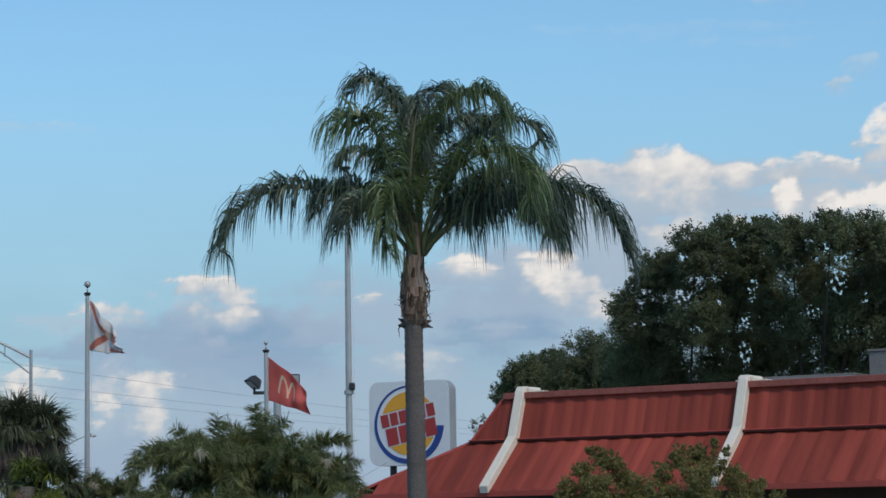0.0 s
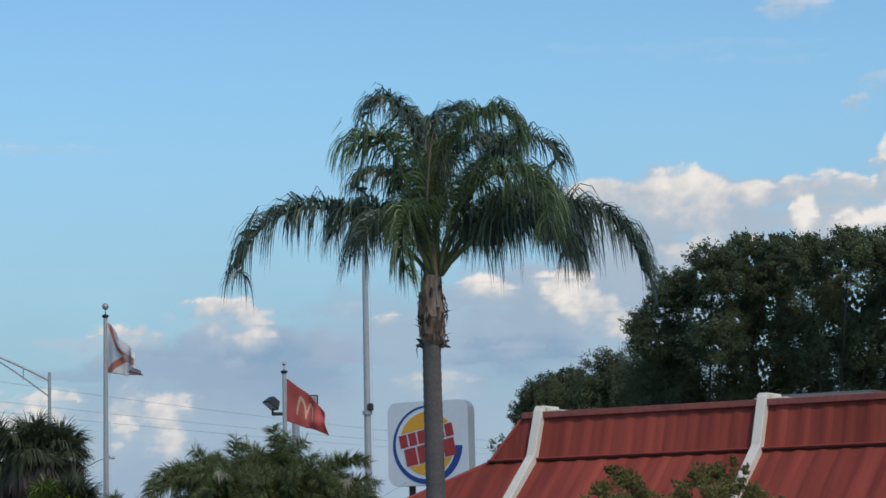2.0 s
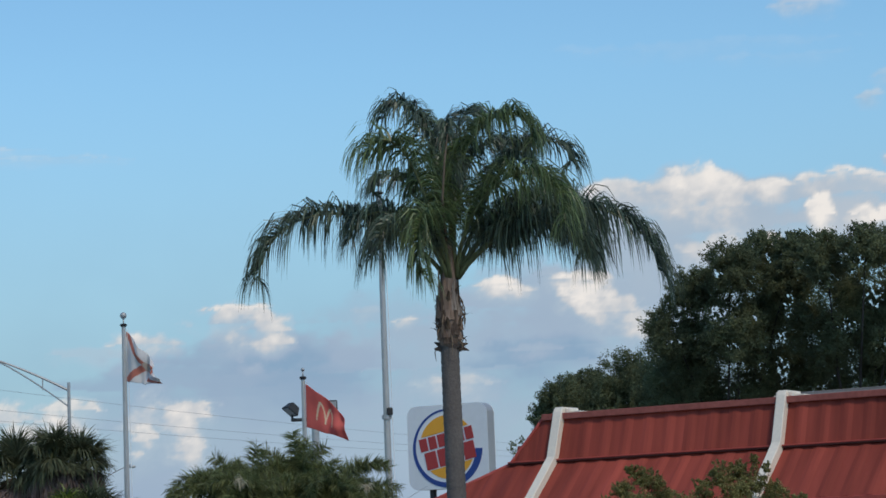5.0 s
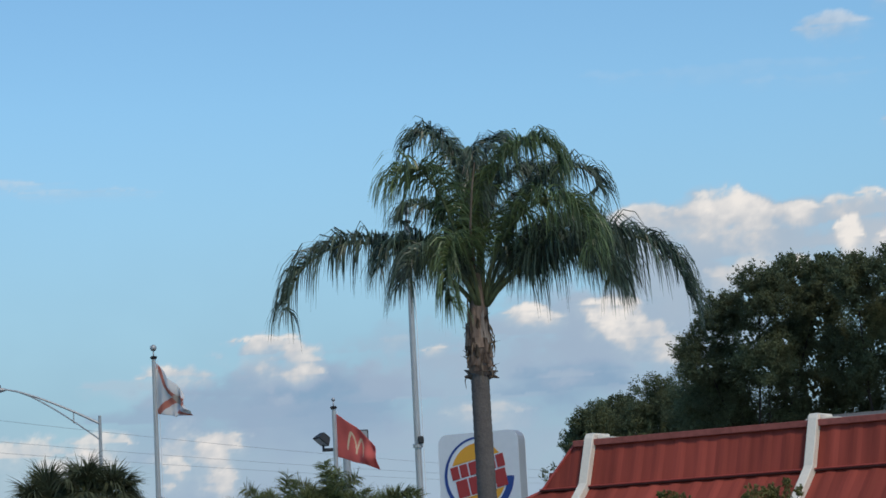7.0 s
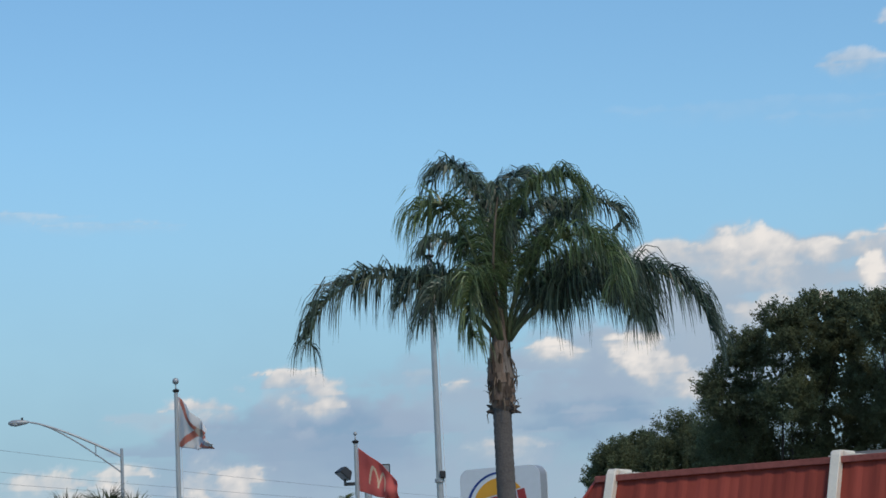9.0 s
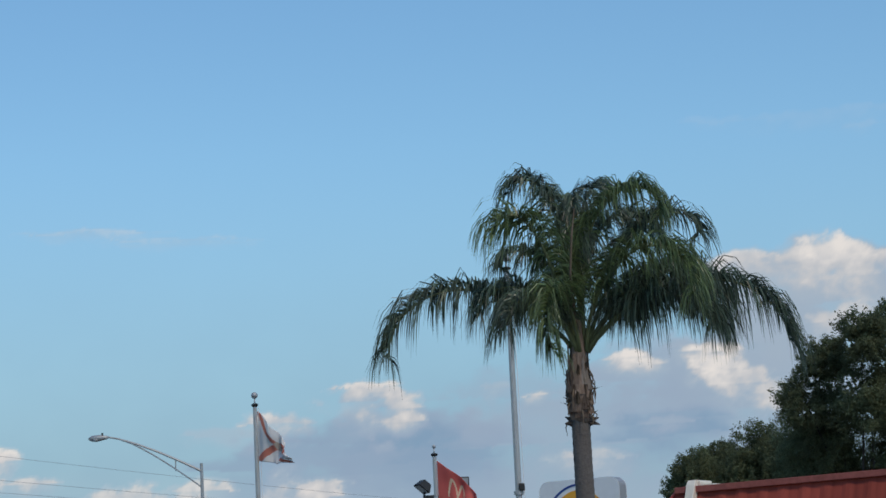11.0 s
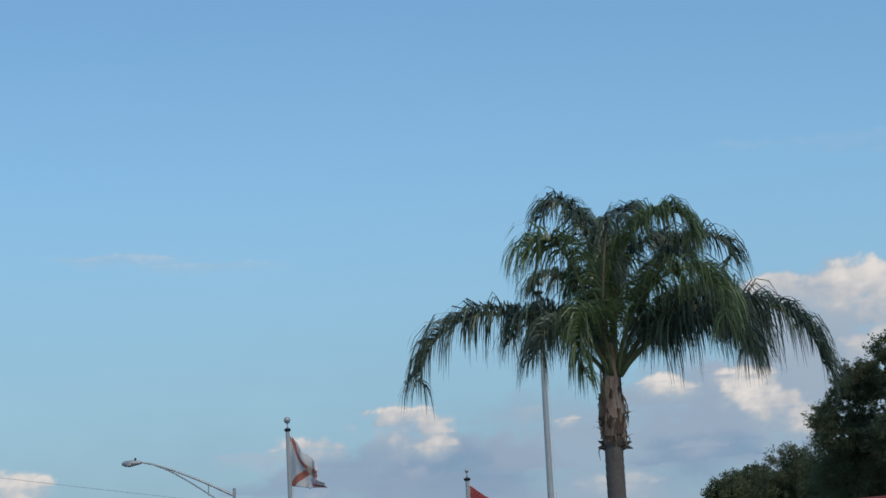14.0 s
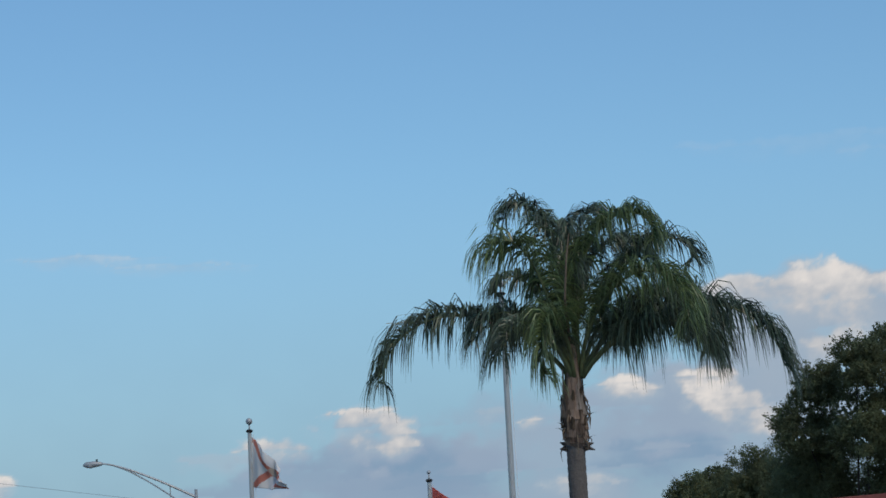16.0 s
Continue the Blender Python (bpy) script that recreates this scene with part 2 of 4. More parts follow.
    lk.new(tp.outputs[0], mix.inputs[1])
    lk.new(em.outputs[0], mix.inputs[2])
    lk.new(mix.outputs[0], nd["Material Output"].inputs["Surface"])
    ob = part_np("backdrop", V, F, mat, None, "distant white and grey-blue cumulus clouds in blue sky", "structure", smooth=True)
    tagged(ob, category="sky")
    for key, val in (("cover", cover), ("tone", np.clip(tone, 0, 1))):
        at = ob.data.attributes.new(key, "FLOAT", "POINT")
        at.data.foreach_set("value", val.reshape(-1).astype(np.float32))


# heading, height, half-width, half-height (degrees), cover, tone
GREY_BANKS = [(1.87, 5.61, 2.58, 1.16, 0.88, 0.43), (3.53, 4.80, 2.84, 1.42, 0.85, 0.42), (3.83, 6.34, 2.06, 1.03, 0.90, 0.50),
    (-5.25, 4.66, 2.45, 0.80, 0.85, 0.32), (-3.96, 4.46, 1.93, 0.64, 0.88, 0.19), (-7.15, 4.17, 2.58, 0.77, 0.75, 0.32),
    (-1.12, 4.24, 2.45, 1.29, 0.55, 0.40), (-2.14, 5.54, 1.68, 0.64, 0.40, 0.36), (0.18, 4.73, 1.68, 1.03, 0.55, 0.40),
    (-4.99, 3.26, 3.35, 1.03, 0.50, 0.39), (1.01, 4.53, 1.55, 0.54, 0.60, 0.20), (-4.73, 4.02, 1.93, 0.52, 0.50, 0.28),
    (3.35, 8.09, 1.22, 0.52, 0.85, 0.56), (5.16, 7.98, 1.55, 0.77, 0.9, 0.6), (6.96, 7.86, 1.55, 0.67, 0.9, 0.54),
    (8.75, 7.93, 1.55, 0.58, 0.9, 0.54), (10.03, 8.32, 0.77, 0.77, 0.9, 0.58), (11.03, 8.28, 1.16, 0.90, 0.9, 0.56),
    (1.34, 4.91, 1.26, 0.34, 0.4, 0.2), (2.24, 4.83, 0.67, 0.23, 0.3, 0.22), (-3.70, 4.27, 1.17, 0.37, 0.5, 0.22),
    (4.75, 7.28, 1.51, 0.70, 0.9, 0.5), (3.84, 6.92, 1.26, 0.70, 0.85, 0.47), (6.68, 7.36, 1.34, 0.50, 0.9, 0.52), (8.48, 7.43, 1.34, 0.47, 0.9, 0.55), (4.51, 7.99, 1.01, 0.50, 0.8, 0.54)]
BRIGHT_PUFFS = [(5.32, 8.27, 0.70, 0.54, 0.95, 0.9), (5.60, 7.71, 0.57, 0.87, 0.75, 0.76), (5.32, 6.97, 0.75, 0.37, 0.7, 0.78),
    (4.52, 8.28, 0.75, 0.34, 0.75, 0.74), (3.29, 8.44, 0.64, 0.25, 0.8, 0.74), (2.84, 8.39, 0.42, 0.20, 0.6, 0.7),
    (6.22, 8.30, 0.59, 0.23, 0.8, 0.78), (6.84, 8.34, 0.44, 0.23, 0.88, 0.84), (7.68, 8.42, 0.32, 0.22, 0.9, 0.88),
    (8.32, 8.53, 0.30, 0.22, 0.92, 0.9), (9.02, 8.41, 0.44, 0.20, 0.85, 0.82), (9.35, 8.50, 0.13, 0.17, 0.85, 0.9),
    (9.98, 8.78, 0.50, 0.47, 0.95, 0.88), (10.55, 8.91, 0.67, 0.67, 0.95, 0.88), (7.91, 7.53, 0.28, 0.44, 1.0, 1.0),
    (7.64, 7.77, 0.17, 0.20, 1.0, 0.97), (8.93, 7.58, 0.27, 0.22, 1.0, 0.95), (9.62, 7.50, 0.47, 0.34, 1.0, 1.0),
    (10.13, 7.62, 0.50, 0.44, 1.0, 1.0), (6.74, 7.14, 0.17, 0.17, 1.0, 1.0), (0.54, 6.38, 0.40, 0.25, 1.0, 0.94),
    (0.14, 6.41, 0.27, 0.17, 0.9, 0.88), (1.00, 6.24, 0.30, 0.18, 0.9, 0.88), (2.25, 6.42, 0.44, 0.27, 1.0, 0.94),
    (2.85, 6.46, 0.23, 0.23, 1.0, 0.9), (2.59, 6.04, 0.57, 0.37, 0.9, 0.86), (3.10, 5.65, 0.67, 0.47, 0.85, 0.82),
    (3.55, 5.38, 0.44, 0.40, 0.8, 0.76)]
SMALL_PUFFS = [(-5.81, 6.08, 0.67, 0.15, 1.0, 0.93), (-6.41, 6.08, 0.23, 0.13, 0.9, 0.86), (-5.17, 6.04, 0.44, 0.20, 1.0, 0.95),
    (-4.95, 5.82, 0.23, 0.27, 0.95, 0.9), (-5.62, 5.67, 0.97, 0.50, 0.85, 0.62), (-4.98, 5.50, 0.57, 0.40, 0.85, 0.7),
    (-4.75, 5.24, 0.44, 0.23, 0.75, 0.74), (-7.60, 5.32, 0.64, 0.28, 0.85, 0.76), (-7.03, 5.29, 0.34, 0.18, 0.75, 0.74),
    (-7.79, 5.47, 0.23, 0.15, 0.8, 0.8), (-8.80, 5.07, 1.01, 0.23, 0.4, 0.6), (-7.15, 3.34, 0.84, 0.67, 0.5, 0.66),
    (-6.72, 3.86, 0.54, 0.23, 0.9, 0.8), (-6.75, 3.43, 0.54, 0.60, 0.9, 0.76), (-7.03, 3.21, 0.50, 0.54, 0.7, 0.74),
    (-6.71, 2.83, 0.47, 0.34, 0.8, 0.76), (-7.69, 3.18, 0.32, 0.32, 0.8, 0.78), (-7.91, 2.97, 0.17, 0.13, 0.7, 0.8),
    (-9.62, 3.85, 0.84, 0.30, 0.8, 0.82), (-10.55, 3.55, 1.01, 0.50, 0.8, 0.8), (-9.93, 3.30, 0.84, 0.42, 0.6, 0.75),
    (-1.69, 5.70, 0.28, 0.10, 0.75, 0.8), (-2.53, 5.86, 0.44, 0.17, 0.5, 0.68), (-0.35, 4.16, 0.75, 0.37, 0.55, 0.72),
    (-1.12, 4.11, 0.50, 0.27, 0.4, 0.65), (1.21, 4.91, 0.67, 0.20, 0.35, 0.66), (9.08, 10.27, 0.34, 0.15, 0.5, 0.72),
    (9.73, 10.64, 0.44, 0.20, 0.28, 0.7), (7.88, 12.46, 0.70, 0.27, 0.5, 0.75), (7.29, 12.36, 0.34, 0.13, 0.35, 0.7),
    (9.09, 13.23, 0.67, 0.34, 0.5, 0.75), (5.50, 11.59, 3.18, 0.20, 0.08, 0.7), (7.54, 11.26, 1.51, 0.17, 0.08, 0.7),
    (-9.84, 9.49, 1.51, 0.10, 0.08, 0.72), (-14.23, 4.71, 0.57, 0.37, 0.95, 0.84), (-13.72, 4.72, 0.23, 0.30, 0.9, 0.82),
    (-13.24, 4.23, 0.67, 0.20, 0.85, 0.78), (-14.68, 4.30, 0.84, 0.30, 0.85, 0.78), (-15.30, 4.49, 0.84, 0.44, 0.8, 0.76),
    (-6.67, 3.80, 0.30, 0.15, 0.9, 0.82), (-11.67, 9.78, 1.51, 0.12, 0.3, 0.78), (-9.87, 9.60, 1.51, 0.10, 0.22, 0.75)]

sky_backdrop()


# ---- the restaurant with the red mansard roof ----
TH = 30.5  # degrees by which its long side turns away
rest = thing("restaurant_building", (1.786, 65.0, 0.0), "low restaurant building with red metal mansard roof and cream beams", "building", turn=-TH)
# local: x along the front, y away from the street; kink line at y = 0
RIDGE, KINK, EAVE = (0.47, 5.52), (0.0, 4.308), (-1.56, 3.005)
LEFT = (-0.50, -1.325, -4.02)
RIGHT, DEEP = 24.0, 13.0
bm = bmesh.new()
for size, at in (((RIGHT - 3.2, 0.25, 3.0), ((RIGHT - 0.9) / 2, 0.55, 1.5)), ((RIGHT - 3.2, 0.25, 3.0), ((RIGHT - 0.9) / 2, DEEP - 0.5, 1.5)),
                 ((0.25, DEEP - 1.2, 3.0), (0.8, DEEP / 2, 1.5)), ((0.25, DEEP - 1.2, 3.0), (RIGHT - 1.8, DEEP / 2, 1.5))):
    box(bm, size, Matrix.Translation(at), 0.01)
part("wall", bm, M["stucco"], rest)
# soffit, with the shade beneath the eave put into its colour
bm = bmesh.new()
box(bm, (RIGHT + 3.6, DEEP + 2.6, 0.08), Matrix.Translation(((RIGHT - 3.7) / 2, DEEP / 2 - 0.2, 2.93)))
part("soffit", bm, M["roof_shade"], rest, "soffit under the eave with its shade coloured in")
bm = bmesh.new()
box(bm, (RIGHT + 0.3, DEEP - 0.9, 0.12), Matrix.Translation(((RIGHT - 0.5) / 2, DEEP / 2 + 0.1, 5.36)))
part("flat_roof", bm, M["flat_roof"], rest, "grey flat roof behind the mansard")


def sheet(name, corners, mat, thick=0.03):
    """A metal sheet through its corners, with thickness to the inside."""
    c = [Vector(p) for p in corners]
    nrm = (c[1] - c[0]).cross(c[-1] - c[0]).normalized() * thick
    b = bmesh.new()
    top = [b.verts.new(p) for p in c]
    low = [b.verts.new(p - nrm) for p in c]
    b.faces.new(top)
    b.faces.new(low[::-1])
    n = len(c)
    for i in range(n):
        b.faces.new((top[i], low[i], low[(i + 1) % n], top[(i + 1) % n]))
    return part(name, b, mat, rest)


def left_end(v):
    """x of the hip line at a depth v of the front slopes."""
    if v >= 0:
        return LEFT[1] + (LEFT[0] - LEFT[1]) * v / RIDGE[0]
    return LEFT[1] + (LEFT[2] - LEFT[1]) * v / EAVE[0]


def on_slope(x, t, lo, hi):
    return (x, lo[0] + (hi[0] - lo[0]) * t, lo[1] + (hi[1] - lo[1]) * t)


PITCH = 0.60
# front sheets, upper and lower rows, cut by the hip at the far end, with a batten over each joint
for lo, hi, xl, xh in ((KINK, RIDGE, LEFT[1], LEFT[0]), (EAVE, KINK, LEFT[2], LEFT[1])):
    for k in range(-6, 35):
        a0, a1 = max(k * PITCH + 0.2, xl), k * PITCH + PITCH + 0.2
        if a1 < xl + 0.05:
            continue
        t0, t1 = min(1, (a0 - xl) / (xh - xl)), min(1, (a1 - xl) / (xh - xl))
        ring = [on_slope(a0, 0, lo, hi), on_slope(a1, 0, lo, hi), on_slope(a1, t1, lo, hi)]
        if a0 < xh < a1:
            ring.append(on_slope(xh, 1, lo, hi))
        if t0 > 0.01:
            ring.append(on_slope(a0, t0, lo, hi))
        sheet("roof_panel", ring, M["roof"])
        p, q = Vector(on_slope(a1, 0, lo, hi)), Vector(on_slope(a1, t1, lo, hi))
        d = q - p
        up = Vector((0, -d.z, d.y)).normalized()
        if up.z < 0:
            up = -up
        bm = bmesh.new()
        rows = []
        for s in (-0.17, -0.05, 0.05, 0.17):
            off = up * (0.028 if abs(s) < 0.06 else 0.003)
            p1, q1 = p.lerp(q, 0.09), p.lerp(q, 0.93)
            rows.append([bm.verts.new(u + Vector((s, 0, 0))) for u in (p + off, p1 + off, q1 + off, q + off)])
        for u0, u1 in zip(rows, rows[1:]):
            for j in range(3):
                bm.faces.new((u0[j], u1[j], u1[j + 1], u0[j + 1]))
        bm.faces.new([r[0] for r in rows][::-1])
        bm.faces.new([r[-1] for r in rows])
        part("batten", bm, M["roof"], rest)
# end and rear slopes, plain
ends = ((LEFT[2], LEFT[1], LEFT[0]), (RIGHT + 2.6, RIGHT + 1.0, RIGHT + 0.3))
for k, (e0, k0, r0) in enumerate(ends):
    q1 = [(e0, DEEP + 1.5, EAVE[1]), (e0, EAVE[0], EAVE[1]), (k0, 0, KINK[1]), (k0, DEEP, KINK[1])]
    q2 = [(k0, DEEP, KINK[1]), (k0, 0, KINK[1]), (r0, RIDGE[0], RIDGE[1]), (r0, DEEP - 0.5, RIDGE[1])]
    for q in (q1, q2):
        sheet("end_slope", q if k == 0 else q[::-1], M["roof"])
sheet("rear_slope", [(ends[1][0], DEEP + 1.5, EAVE[1]), (ends[0][0], DEEP + 1.5, EAVE[1]), (ends[0][2], DEEP - 0.5, RIDGE[1]), (ends[1][2], DEEP - 0.5, RIDGE[1])], M["roof"])
# trims: ridge cap, flashing with a dark strip as its shadow at the kink, eave board, hip caps
for name, line, size, dz, mat in (("ridge_cap", RIDGE, (0.28, 0.16), -0.02, "ridge_worn"), ("drip_edge", KINK, (0.20, 0.04), 0.012, "roof_shade"), ("flashing", (KINK[0] + 0.0, KINK[1]), (0.22, 0.035), 0.052, "roof_trim"), ("eave_board", EAVE, (0.07, 0.16), -0.07, "roof_trim")):
    x0 = left_end(line[0])
    bm = bmesh.new()
    box(bm, (RIGHT - x0 + 0.4, *size), Matrix.Translation(((RIGHT + x0 + 0.4) / 2, line[0] - 0.02, line[1] + dz)), 0.012)
    part(name, bm, M[mat], rest)
for lo, hi, xl, xh in ((KINK, RIDGE, LEFT[1], LEFT[0]), (EAVE, KINK, LEFT[2], LEFT[1])):
    part("hip_cap", tube(bmesh.new(), [(xl, *lo), (xh, *hi)], [0.05, 0.05], 6), M["roof_trim"], rest)


def roof_beam(x):
    """A cream box beam that follows both slopes and hooks over the ridge."""
    w = 0.25
    prof = [(EAVE[0] - 0.10, EAVE[1] - 0.06), (EAVE[0] - 0.16, EAVE[1] + 0.13), (KINK[0] - 0.19, KINK[1] + 0.13), (RIDGE[0] - 0.20, RIDGE[1] + 0.10), (RIDGE[0] - 0.10, RIDGE[1] + 0.22), (RIDGE[0] + 0.75, RIDGE[1] + 0.22),
            (RIDGE[0] + 0.75, RIDGE[1] - 0.02), (RIDGE[0], RIDGE[1] - 0.02), (KINK[0] + 0.02, KINK[1] - 0.02)]
    b = bmesh.new()
    s0 = [b.verts.new((x - w / 2, *p)) for p in prof]
    s1 = [b.verts.new((x + w / 2, *p)) for p in prof]
    b.faces.new(s0)
    b.faces.new(s1[::-1])
    n = len(prof)
    for i in range(n):
        b.faces.new((s0[(i + 1) % n], s0[i], s1[i], s1[(i + 1) % n]))
    bmesh.ops.recalc_face_normals(b, faces=b.faces)
    bmesh.ops.bevel(b, geom=b.edges[:], offset=0.015, segments=1, affect="EDGES")
    beam = part("roof_beam", b, M["beam"], rest, "cream painted roof beam with flaking paint")
    part("cap", box(bmesh.new(), (0.42, 0.62, 0.13), Matrix.Translation((x, RIDGE[0] + 0.28, RIDGE[1] + 0.125)), 0.03), M["beam"], beam)
    part("flange", box(bmesh.new(), (0.82, 0.50, 0.05), Matrix.Translation((x + 0.06, RIDGE[0] + 0.42, RIDGE[1] + 0.09)), 0.01), M["beam"], beam)


for x in (0.0, 6.30, 12.6, 18.9):
    roof_beam(x)

bm = bmesh.new()
box(bm, (2.75, 1.6, 0.26), Matrix.Translation((7.45, 2.2, 5.55)), 0.02)
box(bm, (2.6, 1.4, 0.06), Matrix.Translation((7.45, 2.2, 5.71)), 0.01)
tagged(part("roof_hatch_curb", bm, M["flat_roof"], None), "low grey curb on the flat roof", "roof curb").matrix_basis = rest.matrix_basis
ac = thing("rooftop_air_conditioner", (0, 0, 0), "grey metal air conditioner box on the flat roof", "air conditioner")
ac.matrix_basis = rest.matrix_basis @ Matrix.Translation((9.68, 1.9, 5.42))
bm = bmesh.new()
box(bm, (1.7, 1.3, 0.74), Matrix.Translation((0.4, 0, 0.42)), 0.03)
part("casing", bm, M["flat_roof"], ac)
bm = bmesh.new()
box(bm, (1.75, 1.36, 0.06), Matrix.Translation((0.4, 0, 0.82)), 0.01)
part("lid", bm, M["flat_roof"], ac)
for i in range(6):
    bm = bmesh.new()
    box(bm, (1.0, 0.03, 0.04), Matrix.Translation((0.6, -0.65, 0.18 + 0.1 * i)) @ pose(0, 0, 0, 35))
    part("louvre", bm, M["dark_metal"], ac)
bm = bmesh.new()
box(bm, (1.8, 1.4, 0.08), Matrix.Translation((0.3, 0, 0.04)), 0.01)
part("base", bm, M["dark_metal"], ac)


# ---- the neighbour's pole sign ----
def rounded(w, h, r, y0, y1, cx=0.0, cz=0.0, seg=8):
    """A rounded rectangle in x and z, from y0 to y1."""
    b = bmesh.new()
    pts = []
    for sx, sz, a0 in ((1, 1, 0), (-1, 1, 90), (-1, -1, 180), (1, -1, 270)):
        for k in range(seg + 1):
            a = radians(a0 + 90 * k / seg)
            pts.append((cx + sx * (w / 2 - r) + r * math.cos(a), cz + sz * (h / 2 - r) + r * math.sin(a)))
    f = [b.verts.new((x, y0, z)) for x, z in pts]
    k = [b.verts.new((x, y1, z)) for x, z in pts]
    b.faces.new(f)
    b.faces.new(k[::-1])
    for i in range(len(pts)):
        b.faces.new((f[(i + 1) % len(pts)], f[i], k[i], k[(i + 1) % len(pts)]))
    bmesh.ops.recalc_face_normals(b, faces=b.faces)
    return b


def plate(pts, y0, y1):
    b = bmesh.new()
    f = [b.verts.new((x, y0, z)) for x, z in pts]
    k = [b.verts.new((x, y1, z)) for x, z in pts]
    b.faces.new(f)
    b.faces.new(k[::-1])
    for i in range(len(pts)):
        b.faces.new((f[(i + 1) % len(pts)], f[i], k[i], k[(i + 1) % len(pts)]))
    bmesh.ops.recalc_face_normals(b, faces=b.faces)
    return b


def pole_sign():
    s = thing("pole_sign", (-1.06, 81.0, 0.0), "white rounded square pole sign with blue, yellow and red shapes", "sign", turn=-27)
    W, H, D, C = 2.90, 2.70, 0.52, 5.60
    for x in (-0.72, 0.72):
        part("post", pole(0, C - H / 2 + 0.1, 0.11, 0.11, x=x), M["dark_metal"], s)
    part("case", rounded(W, H, 0.34, -D / 2 + 0.03, D / 2 - 0.03, 0, C), M["sign_case"], s, "grey metal sign case")
    for y0, y1 in ((-D / 2, -D / 2 + 0.034), (D / 2 - 0.034, D / 2)):
        part("face", rounded(W, H, 0.34, y0, y1, 0, C), M["sign_face"], s, "white acrylic sign face")
    y0, y1 = -D / 2 - 0.012, -D / 2 - 0.001
    R = 1.26
    # blue crescent ring, thick at the lower right and thin at the top
    outer, inner = [], []
    for k in range(61):
        a = radians(72 + 285 * k / 60)
        t = 0.055 + 0.20 * (k / 60) ** 1.5
        outer.append((R * math.cos(a), C - 0.05 + R * math.sin(a)))
        inner.append(((R - t) * math.cos(a), C - 0.05 + (R - t) * math.sin(a)))
    b = bmesh.new()
    for q0, q1, q2, q3 in zip(outer, outer[1:], inner[1:], inner):
        f = [b.verts.new((x, y0, z)) for x, z in (q0, q1, q2, q3)]
        k = [b.verts.new((x, y1, z)) for x, z in (q0, q1, q2, q3)]
        b.faces.new(f)
        b.faces.new(k[::-1])
        for i in range(4):
            b.faces.new((f[i], k[i], k[(i + 1) % 4], f[(i + 1) % 4]))
    bmesh.ops.remove_doubles(b, verts=b.verts, dist=1e-4)
    bmesh.ops.recalc_face_normals(b, faces=b.faces)
    part("ring", b, M["sign_blue"], s, "blue crescent ring")
    tilt = radians(11)

    def turned(pts):
        return [(x * math.cos(tilt) - z * math.sin(tilt), C - 0.02 + x * math.sin(tilt) + z * math.cos(tilt)) for x, z in pts]

    for sgn, a0, a1, cz, r in ((1, 29, 151, 0.03, 1.0), (-1, 214, 326, -0.06, 0.95)):
        arc = [(r * math.cos(radians(a0 + (a1 - a0) * k / 24)), cz + r * math.sin(radians(a0 + (a1 - a0) * k / 24))) for k in range(25)]
        part("bun_shape", plate(turned(arc), y0, y1), M["sign_yellow"], s, "yellow half-round shape")
    # the two lines of lettering as plain blocks
    for n, x0, x1, z0, z1 in ((6, -1.00, 1.02, 0.06, 0.47), (4, -0.90, 0.98, -0.56, 0.0)):
        w = (x1 - x0) / n
        for k in range(n):
            a, c = x0 + w * k + 0.03, x0 + w * (k + 1) - 0.03
            part("block", plate(turned([(a, z0), (c, z0), (c, z1), (a, z1)]), y0 - 0.006, y1), M["sign_red"], s, "red block of lettering")


pole_sign()


# ---- flagpoles ----
def cloth(origin, hoist, fly, run, drop, sway, folds, pick, mats, parent, seed, gather=0.4, nx=64, ny=40):
    """A hanging flag. run: heading of its fly in plan (x, y); drop: how far the fly sinks; gather: how far it bunches there; pick(s, v) gives the slot."""
    s, v = np.meshgrid(np.linspace(0, 1, nx + 1), np.linspace(0, 1, ny + 1))
    rx, ry = run
    ph = seed * 1.7
    wave = sway * s ** 0.8 * np.sin(folds * 2 * math.pi * s + 2.6 * v + ph) + 0.5 * sway * s * np.sin(7 * v + 3 * s + ph)
    wave2 = 0.35 * sway * s * np.sin(folds * 4.4 * math.pi * s - 2.2 * v + ph * 2)
    reach = fly * (s - 0.10 * s ** 2)
    X = origin[0] + rx * reach - ry * (wave + wave2)
    Y = origin[1] + ry * reach + rx * (wave + wave2)
    Zc = origin[2] - hoist * v * (1 - gather * s ** 1.2) - drop * s ** 1.1 + 0.03 * np.sin(9 * s + 4 * v + ph) * s
    V = np.stack([X, Y, Zc], -1).reshape(-1, 3)
    idx = np.arange((nx + 1) * (ny + 1)).reshape(ny + 1, nx + 1)
    F = np.stack([idx[:-1, :-1], idx[1:, :-1], idx[1:, 1:], idx[:-1, 1:]], -1).reshape(-1, 4)
    sc = ((s[:-1, :-1] + s[1:, 1:]) / 2).reshape(-1)
    vc = ((v[:-1, :-1] + v[1:, 1:]) / 2).reshape(-1)
    ob = part_np("flag_cloth", V, F, mats, parent, slots=pick(sc, vc), smooth=True)
    md = ob.modifiers.new("thickness", "SOLIDIFY")
    md.thickness = 0.006
    return ob


